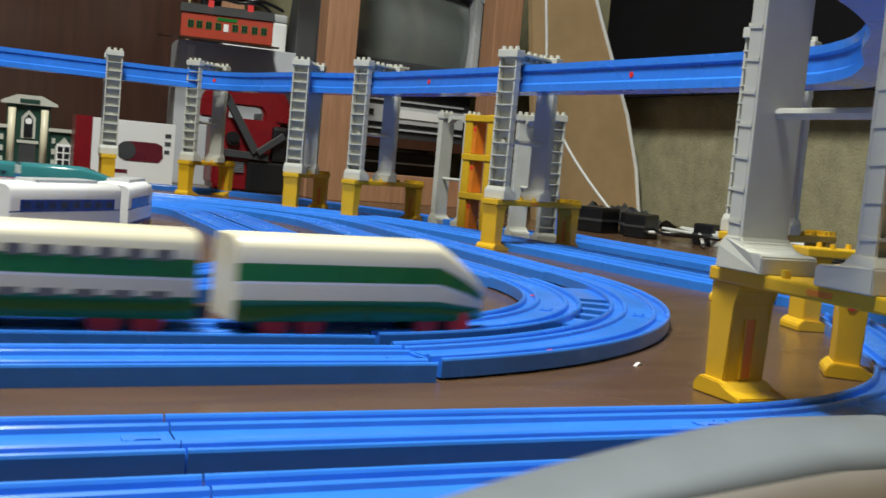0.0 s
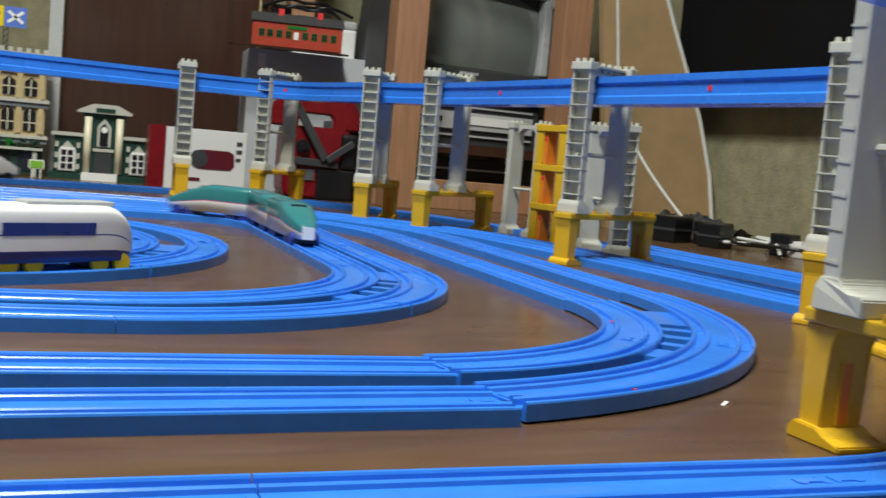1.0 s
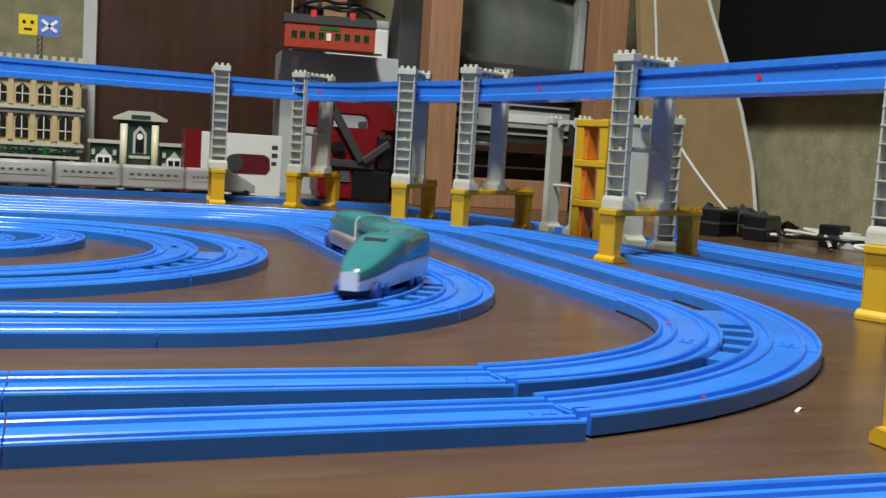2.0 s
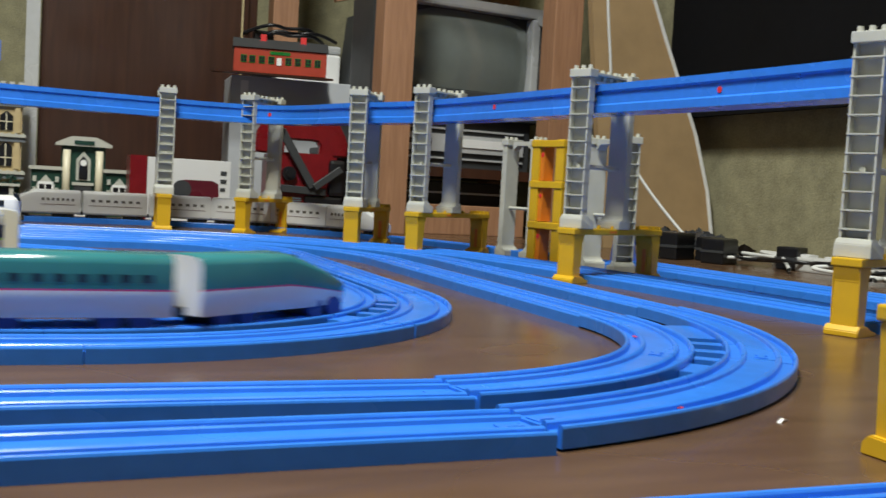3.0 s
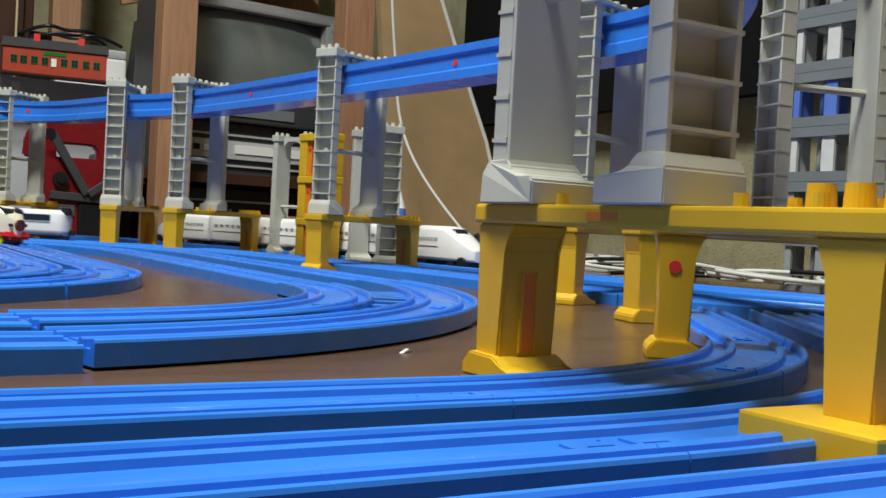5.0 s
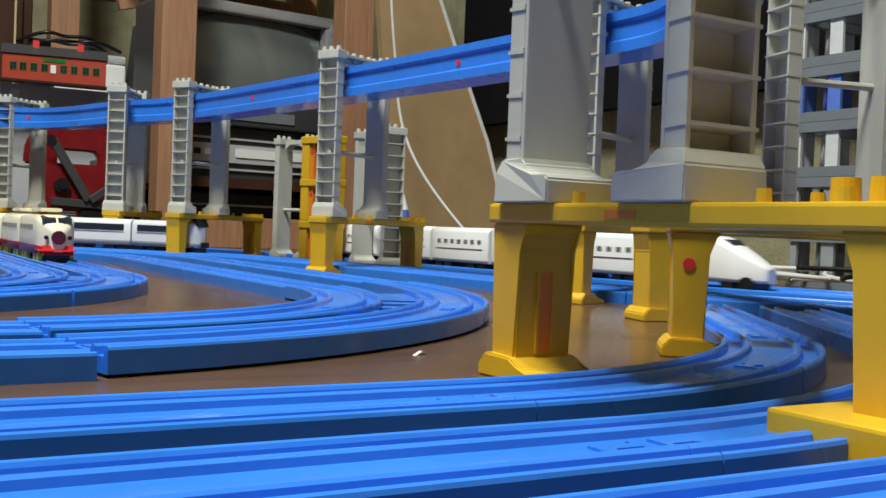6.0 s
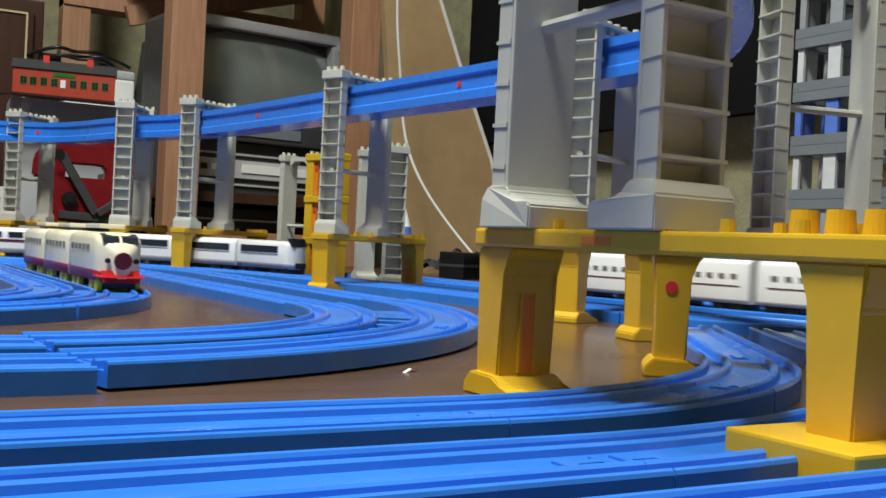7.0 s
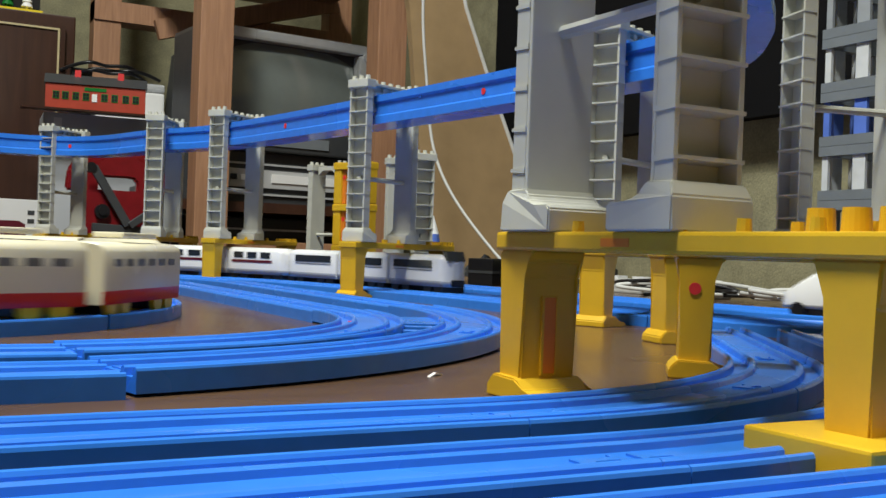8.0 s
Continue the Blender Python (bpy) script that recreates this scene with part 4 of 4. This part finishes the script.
blocks("rim", [(1.064, 0.30, 0.270, 1.0695, 1.56, 0.290)], MATTE, bp)


def crate(x, y, z, material, rim):
    c = thing("storage_crate", "stacked plastic storage crate with slotted sides", "crate", pose(x, y, z, 0, 0, 90), group="stacked crates")
    w, hgt, d = 0.33, 0.066, 0.13
    n = 6
    for k in range(n + 1):
        xx = w * k / n
        for yy in (0.0, -d):
            bm = bmesh.new()
            box(bm, max(0, xx - 0.009), yy, 0.012, min(w, xx + 0.009), yy + 0.004, hgt - 0.012)
            part("slat", bm, material, c)
    for j in range(4):
        for s in (0.0, w - 0.004):
            bm = bmesh.new()
            box(bm, s, -d * (j + 1) / 4 + 0.006, 0.012, s + 0.004, -d * j / 4 - 0.010, hgt - 0.012)
            part("end_slat", bm, material, c)
    bm = bmesh.new()
    for z0, z1 in ((0.0, 0.012), (hgt - 0.012, hgt - 0.0005)):
        box(bm, -0.003, -0.004, z0, w + 0.003, 0.007, z1)
        box(bm, -0.003, -d - 0.003, z0, w + 0.003, -d + 0.008, z1)
        box(bm, -0.003, -d + 0.008, z0, 0.008, -0.004, z1)
        box(bm, w - 0.008, -d + 0.008, z0, w + 0.003, -0.004, z1)
    part("rim", bm, rim, c, "grey moulded rim")


for k, mm in enumerate((CRATEGREY, CRATEGREY, CRATEWHITE, CRATEBLUE, CRATEWHITE, CRATEGREY, CRATEGREY)):
    crate(0.945, 0.215, 0.066 * k, mm, DGREY)
    crate(0.945, -0.130, 0.066 * k, mm, DGREY)

# cables and power plugs along the skirting
for x, y, sx, sy, sz in ((0.855, 1.050, 0.05, 0.04, 0.040), (0.925, 0.960, 0.036, 0.036, 0.036), (0.820, 1.130, 0.06, 0.05, 0.045), (0.885, 1.10, 0.05, 0.05, 0.040)):
    a = thing("power_adapter", "black plug-in power adapter lying among cables", "adapter", pose(x, y, 0, 0, 0, 25))
    blocks("case", [(-sx / 2, -sy / 2, 0.0, sx / 2, sy / 2, sz)], BLACK, a, bev=0.003)
    blocks("rib", [(-sx / 2 - 0.001, -sy / 2 - 0.001, sz * 0.45, sx / 2 + 0.001, sy / 2 + 0.001, sz * 0.55)], CHARCOAL, a)
strip = thing("power_strip", "white power strip on the floor along the wall", "power strip", pose(0.945, 0.86, 0, 0, 0, 97))
blocks("bar", [(-0.13, -0.02, 0.0, 0.13, 0.02, 0.022)], CORD, strip, bev=0.003)
for k in range(4):
    blocks("socket", [(-0.10 + 0.055 * k, -0.010, 0.0222, -0.075 + 0.055 * k, 0.010, 0.026)], PAPERW, strip)
rng = random.Random(4)
for k in range(14):
    y0 = 1.12 - 0.06 * k
    pts = [(0.90 + rng.uniform(-0.09, 0.10), y0 + rng.uniform(-0.16, 0.16), 0.006 + rng.uniform(0, 0.022)) for _ in range(6)]
    cable("white_cable" if k % 3 else "black_cable", pts, 0.0028, CORD if k % 3 else BLACK, "thin white cable coiled on the floor" if k % 3 else "thin black cable coiled on the floor")
BAG = mat("clear_film", (0.05, 0.052, 0.058), 0.15, var=0.5, scale=30, bump=0.8)
cable("electric_flex", [(0.783, 1.33, 0.76), (0.780, 1.33, 0.60), (0.778, 1.34, 0.48), (0.793, 1.33, 0.36), (0.796, 1.32, 0.24), (0.823, 1.27, 0.14), (0.863, 1.20, 0.06), (0.878, 1.15, 0.02)], 0.0028, CORD, "white electric cord hanging down over the cardboard")
fm = thing("plastic_wrap", "crumpled dark plastic wrap at the foot of the cardboard", "wrapping", pose(0.90, 1.20, 0.0))
bm = bmesh.new()
bmesh.ops.create_grid(bm, x_segments=22, y_segments=14, size=0.5)
for v in bm.verts:
    x, y = v.co.x, v.co.y
    v.co = Vector((x * 0.20, y * 0.12, 0.008 + 0.026 * max(0, 1 - 4 * (x * x + y * y)) + 0.022 * (noise.noise(Vector((x * 9, y * 9, 1.5))) + 0.4)))
    v.co.z = max(0.001, v.co.z)
part("film", bm, BAG, fm)
wt = thing("toy_mountain", "small blue and white plastic toy cone beside the gantries", "toy", pose(0.612, 0.945, 0.0))
bm = bmesh.new()
tube(bm, (0, 0, 0), (0, 0, 0.078), 0.020, 14, 0.010)
part("cone", bm, CRATEBLUE, wt)
bm = bmesh.new()
tube(bm, (0, 0, 0.078), (0, 0, 0.104), 0.010, 14, 0.002)
part("tip", bm, WHITE, wt)
ft = thing("paper_scrap", "tiny white paper scrap on the floor", "scrap", pose(0.135, 0.020, 0.0, 0, 0, 30))
bm = bmesh.new()
prism(bm, [(-0.005, 0.0), (0.0, 0.0014), (0.005, 0.0003), (0.005, 0.0), (0.0, 0.0006)], -0.0008, 0.0008)
part("scrap", bm, WHITE, ft)

# ceiling lamp housings
for x, y, r in ((-0.55, -0.20, 0.34), (-0.35, 0.45, 0.19)):
    cl = thing("ceiling_light", "round ceiling light with a white rim", "lamp", pose(x, y, CEIL - 0.09))
    bm = bmesh.new()
    tube(bm, (0, 0, 0.02), (0, 0, 0.09), r, 32)
    part("housing", bm, PAPERW, cl)

# ---------- trains ----------
def section(wd, rows):
    """Right side upwards, over the roof, left side downwards."""
    return [(wd * a, z) for a, z in rows] + [(-wd * a, z) for a, z in reversed(rows)]


def car(name, label, length, bands, wheel, rear="flat", front="flat", roof=None, windows=None, skirt=BLACK, nose_len=0.035, drop=0.75, cap=1, z1=0.0555):
    """One toy carriage, front towards +x, centred on its middle, standing on the floor plane of the track.
    bands: (height, material) from the bottom upwards; windows: (z0, z1, count, material, gap)."""
    t = thing(name, label, "toy train", group="toy train cars")
    z0, wd = 0.0145, 0.0175
    mats = []
    levels = [z0]
    for hgt, m in bands:
        levels.append(z0 + (z1 - 0.006 - z0) * hgt)
        mats.append(m)
    rmat = roof or mats[-1]
    rows = [(0.97 if k == 0 else 1.0, z) for k, z in enumerate(levels)] + [(0.93, z1 - 0.003), (0.72, z1 - 0.0008), (0.3, z1)]
    strip = list(range(len(mats))) + [len(mats)] * 3
    uniq = mats + [rmat]
    ring0 = section(wd, rows)
    n = len(ring0)
    stations = []
    def nose(end, kind):
        out = []
        if kind == "flat":
            return [(0.0, 1.0, 1.0), (-0.0015, 0.94, 0.97)]
        steps = 9
        for k in range(steps + 1):
            u = k / steps
            if kind == "bullet":
                out.append((u * nose_len, 1 - 0.80 * u ** 3.2, 1 - drop * u ** 2.4))
            else:
                out.append((u * nose_len, 1 - 0.62 * u ** 2.6, 1 - drop * (u ** 1.15)))
        return out
    half = length / 2
    fl = nose_len if front not in ("flat",) else 0.0015
    rl = nose_len if rear not in ("flat",) else 0.0015
    back = [(-half + rl - (a if rear != "flat" else (0 if a == 0 else rl)), b, c) for a, b, c in nose(-1, rear)]
    fore = [(half - fl + (a if front != "flat" else (0 if a == 0 else fl)), b, c) for a, b, c in nose(1, front)]
    stations = back[::-1] + fore
    bm = bmesh.new()
    rings = []
    for x, ws, hs in stations:
        zc = z0 + 0.002
        rings.append([bm.verts.new((x, y * ws, z if z < zc else zc + (z - zc) * hs)) for y, z in ring0])
    half_n = n // 2
    for a, b in zip(rings, rings[1:]):
        for k in range(n):
            f = bm.faces.new((a[k], a[(k + 1) % n], b[(k + 1) % n], b[k]))
            kk = k if k < half_n - 1 else (n - 2 - k if k < n - 1 else 0)
            f.material_index = strip[min(kk, len(strip) - 1)] if k not in (half_n - 1,) else len(mats)
            f.smooth = True
    for rg in (rings[0][::-1], rings[-1]):
        bm.faces.new(rg).material_index = cap
    body = part("body", bm, uniq, t)
    if windows:
        for w0, w1, cnt, wm, spread in windows:
            lo, hi = -half + rl + 0.008, half - fl - 0.008
            if cnt == 1:
                spans = [(lo, hi)]
            else:
                stp = (hi - lo) / cnt
                spans = [(lo + stp * (k + 0.5 - spread / 2), lo + stp * (k + 0.5 + spread / 2)) for k in range(cnt)]
            for a, b in spans:
                for s in (-1, 1):
                    bm = bmesh.new()
                    box(bm, a, s * wd - 0.0006, w0, b, s * wd + 0.0004, w1)
                    part("window", bm, wm, body)
    for sx in (-1, 1):
        bm = bmesh.new()
        box(bm, sx * length * 0.29 - 0.017, -0.0125, 0.0085, sx * length * 0.29 + 0.017, 0.0125, 0.0150, None, 0.001)
        bogie = part("bogie", bm, skirt, t)
        for dx in (-0.0095, 0.0095):
            bm = bmesh.new()
            tube(bm, (sx * length * 0.29 + dx, -0.0158, 0.0129), (sx * length * 0.29 + dx, 0.0158, 0.0129), 0.0069, 16)
            part("wheel", bm, wheel, bogie)
    if rear == "flat":
        bm = bmesh.new()
        box(bm, -half - 0.009, -0.004, 0.013, -half + 0.002, 0.004, 0.019, None, 0.001)
        part("coupler", bm, skirt, t)
    return t


def add_light(t, x, y, z, r, material, name="headlight"):
    bm = bmesh.new()
    tube(bm, (x, y, z), (x + (0.003 if x > 0 else -0.003), y, z), r, 14)
    part(name, bm, material, t)


def roof_box(t, x0, x1, material, z=0.0552, w=0.008, name="roof_unit"):
    bm = bmesh.new()
    box(bm, x0, -w, z - 0.001, x1, w, z + 0.0025, None, 0.001)
    part(name, bm, material, t)


def cab(t, x0, x1, z0, z1, w, name="windscreen", material=None):
    """A dark, wrapped windscreen on a nose."""
    bm = bmesh.new()
    d = 1 if x1 > x0 else -1
    prism(bm, [(x0, z0), (x1, z0), (x0 + (x1 - x0) * 0.35, z1), (x0 - d * 0.004, z1)], -w, w)
    part(name, bm, material or GLASSD, t)


TRAINS = []


def train(cars, route, gap, keys, ahead=1):
    """cars from first to last; keys: (seconds, distance of the first car's nose along the route)."""
    TRAINS.append((cars, along(route), gap, keys, ahead))


GREYW = mat("smoked_window", (0.16, 0.15, 0.13), 0.3, var=0.1)
# green and cream train
g_bands = [(0.30, GREEN), (0.52, CREAM), (0.555, WHITE), (0.80, GREEN), (1.0, CREAM)]
g_win = [(0.0415, 0.0465, 10, GREYW, 0.62)]
G = dict(label="green and cream plastic toy bullet train car on red wheels", length=0.146, bands=g_bands, wheel=WHEELR, roof=CREAM)
gc = [car("train_car", rear="flat", front="long", nose_len=0.034, drop=0.62, windows=[(0.0335, 0.0375, 6, GREYW, 0.7)], **G),
      car("train_car", windows=g_win + [(0.0240, 0.0275, 8, GREYW, 0.6)], **G),
      car("train_car", rear="long", front="flat", nose_len=0.036, drop=0.62, **G)]
# blue and white train
w_bands = [(0.24, NAVY), (0.55, WHITE), (0.58, NAVY), (0.80, WHITE), (1.0, WHITE)]
Wt = dict(label="white and navy plastic toy bullet train car on yellow wheels", length=0.124, bands=w_bands, wheel=WHEELY, roof=WHITE)
wc = [car("train_car", rear="flat", front="bullet", nose_len=0.034, drop=0.72, windows=[(0.034, 0.043, 1, NAVY, 1)], **Wt),
      car("train_car", windows=[(0.034, 0.043, 1, NAVY, 1), (0.036, 0.041, 8, GREYW, 0.6)], **Wt),
      car("train_car", rear="bullet", front="flat", nose_len=0.034, drop=0.72, windows=[(0.034, 0.043, 1, NAVY, 1)], **Wt)]
for s in (-1, 1):
    add_light(wc[2], -0.0525, s * 0.0075, 0.030, 0.003, LAMPRED, "tail_lamp")
for c in wc:
    roof_box(c, -0.04, 0.03, SILVER, w=0.010)
# teal and white train
t_bands = [(0.50, WHITE), (0.535, PINK), (1.0, TEAL)]
Tt = dict(label="teal and white plastic toy bullet train car with pink stripe", bands=t_bands, wheel=NAVY, roof=TEAL, cap=0)
tc = [car("train_car", length=0.140, rear="flat", front="long", nose_len=0.066, drop=0.66, z1=0.0500, **Tt),
      car("train_car", length=0.122, windows=[(0.034, 0.0385, 9, GLASSD, 0.55)], z1=0.0500, **Tt),
      car("train_car", length=0.140, rear="long", front="flat", nose_len=0.066, drop=0.66, z1=0.0500, **Tt)]
cab(tc[0], 0.014, 0.026, 0.040, 0.0477, 0.0085)
cab(tc[2], -0.014, -0.026, 0.040, 0.0477, 0.0085)
# all-white train
v_bands = [(0.10, SILVER), (0.30, WHITE), (1.0, WHITE)]
V = dict(label="plain white plastic toy bullet train car", bands=v_bands, wheel=BLACK, roof=WHITE)
v_win = [(0.0370, 0.0412, 7, GREYW, 0.5), (0.0300, 0.0308, 1, MAROON, 1)]
vc = [car("train_car", length=0.126, rear="flat", front="long", nose_len=0.052, drop=0.72, windows=v_win, **V)]
for k in range(4):
    vc.append(car("train_car", length=0.108, windows=v_win, **V))
vc.append(car("train_car", length=0.126, rear="long", front="flat", nose_len=0.052, drop=0.72, windows=v_win, **V))
cab(vc[0], 0.018, 0.034, 0.042, 0.0525, 0.009)
cab(vc[-1], -0.018, -0.034, 0.042, 0.0525, 0.009)
# red and cream train
r_bands = [(0.26, WHEELR), (0.62, CREAM), (1.0, CREAM)]
Rr = dict(label="cream and red plastic toy bullet train car on yellow wheels", length=0.122, bands=r_bands, wheel=WHEELY, roof=CREAM, z1=0.0515)
rc = [car("train_car", rear="flat", front="bullet", nose_len=0.026, drop=0.50, windows=[(0.0370, 0.0415, 5, GREYW, 0.6)], **Rr),
      car("train_car", windows=[(0.0370, 0.0415, 6, GREYW, 0.6)], **Rr),
      car("train_car", rear="flat", front="flat", windows=[(0.0370, 0.0415, 6, GREYW, 0.6)], **Rr)]
add_light(rc[0], 0.0605, 0, 0.0300, 0.0066, MAROON, "nose_cap")
for s in (-1, 1):
    add_light(rc[0], 0.0572, s * 0.0105, 0.0300, 0.0020, BLACK)
for s in (-1, 1):
    bm = bmesh.new()
    prism(bm, [(0.0400, 0.0440), (0.0538, 0.0432), (0.0508, 0.0478), (0.0410, 0.0505)], s * 0.0072 - 0.0062, s * 0.0072 + 0.0062)
    part("windscreen", bm, GLASSD, rc[0])
bm = bmesh.new()
prism(bm, [(0.036, 0.0135), (0.066, 0.0135), (0.063, 0.0225), (0.036, 0.0225)], -0.0176, 0.0176)
bmesh.ops.bevel(bm, geom=list(bm.edges), offset=0.004, segments=2, affect="EDGES")
part("skirt", bm, WHEELR, rc[0], "red flared front skirt")
for c in rc:
    roof_box(c, -0.035, 0.02, CREAM, w=0.010)
# express with dark window bands
x_bands = [(0.22, SILVER), (0.55, WHITE), (1.0, WHITE)]
X = dict(label="white and grey plastic toy express train car with dark windows", length=0.104, bands=x_bands, wheel=BLACK, roof=WHITE, z1=0.0500)
xw = [(0.0345, 0.0430, 1, GLASSD, 1), (0.0320, 0.0327, 1, CHARCOAL, 1)]
xc = [car("train_car", front="bullet", nose_len=0.014, drop=0.25, windows=xw, **X), car("train_car", windows=xw, **X), car("train_car", rear="bullet", nose_len=0.014, drop=0.25, windows=xw, **X)]
X["label"] = "white plastic toy express train car with maroon stripe"
xm = [(0.0360, 0.0440, 3, GLASSD, 0.7), (0.0300, 0.0335, 1, MAROON, 1)]
xc += [car("train_car", front="bullet", nose_len=0.014, drop=0.25, windows=xm, **X), car("train_car", windows=xm, **X)]
cab(xc[0], 0.045, 0.052, 0.043, 0.0535, 0.012)
bm = bmesh.new()
box(bm, 0.0525, -0.0085, 0.0150, 0.0558, 0.0085, 0.0225, None, 0.001)
part("bumper", bm, BLACK, xc[0])
# cream and dark train on the innermost loop
LIME = mat("lime_stripe", (0.35, 0.55, 0.05), 0.4)
k_bands = [(0.20, CHARCOAL), (0.42, CREAM), (0.47, LIME), (0.80, CHARCOAL), (1.0, CREAM)]
K = dict(label="cream and black plastic toy train car with lime stripe", length=0.112, bands=k_bands, wheel=BLACK, roof=SILVER)
kc = [car("train_car", rear="flat", front="bullet", nose_len=0.018, drop=0.3, **K), car("train_car", **K), car("train_car", **K)]
# pale train on the nearest track
n_bands = [(0.4, WHITE), (1.0, WHITE)]
Np = dict(label="pale grey and white plastic toy bullet train car", length=0.150, z1=0.0385, bands=n_bands, wheel=BLACK, roof=DGREY)
nc = [car("train_car", front="long", nose_len=0.05, drop=0.7, **Np), car("train_car", rear="long", front="flat", nose_len=0.105, drop=0.84, **Np)]

OFF = 1.15
train(gc, B_IN, 0.015, [(0, 2.728), (0.5, 2.963), (7.0, 5.99), (8, 6.456)])
train(wc, D_OUT, 0.006, [(0, 1.515), (0.5, 1.583), (1.0, 1.714), (1.2, 1.770), (8, 3.5)])
train(tc, C_IN, 0.005, [(0, 1.056), (8, 3.936)])
train(vc, G_ONE, 0.005, [(0, OFF + 0.46), (1.2, OFF + 0.879), (2.3, OFF + 1.265), (3.5, OFF + 1.72), (4.5, OFF + 2.04), (5.8, OFF + 2.55), (6.6, OFF + 2.83), (8, OFF + 3.32)])
train(rc, C_OUT, 0.006, [(0, -0.02), (5.8, 1.411), (6.6, 1.596), (7.0, 1.698), (7.4, 1.821), (8, 2.146)])
train(xc, F_TWO, 0.005, [(0, 1.36), (5.8, 2.605), (6.5, 2.710), (7.0, 2.806), (7.5, 2.940), (8, 3.062)])
train(kc, E_OUT, 0.006, [(0, 0.08), (2.3, 0.738), (2.5, 0.796), (8, 2.3)])
train(nc, N_LINE, 0.006, [(0, 1.251), (0.3, 1.351), (1.5, 1.66), (3.0, 1.78), (8, 1.781)])


def motions():
    """Keys every carriage along its track."""
    for cars, (at, total), gap, keys, ahead in TRAINS:
        ts, ss = [k[0] for k in keys], [k[1] for k in keys]
        off = 0.0
        for c in cars:
            body = c.children[0]
            xs = [v.co.x for v in body.data.vertices]
            size = max(xs) - min(xs)
            rows = []
            for j in range(33):
                t = j * 0.25
                if t <= ts[0]:
                    s = ss[0] + (t - ts[0]) * (ss[1] - ss[0]) / (ts[1] - ts[0])
                elif t >= ts[-1]:
                    s = ss[-1] + (t - ts[-1]) * (ss[-1] - ss[-2]) / (ts[-1] - ts[-2])
                else:
                    s = float(np.interp(t, ts, ss))
                mid = s - off - size / 2
                a, b = at(mid + size * 0.29), at(mid - size * 0.29)
                p = (a + b) / 2
                d = a - b
                if d.length < 1e-5:
                    d = at(mid + 0.02) - at(mid - 0.02)
                    if d.length < 1e-6:
                        d = Vector((1, 0))
                rows.append((t, pose(p.x, p.y, 0, 0, 0, math.degrees(math.atan2(d.y, d.x)))))
            walk(c, rows)
            off += size + gap


motions()
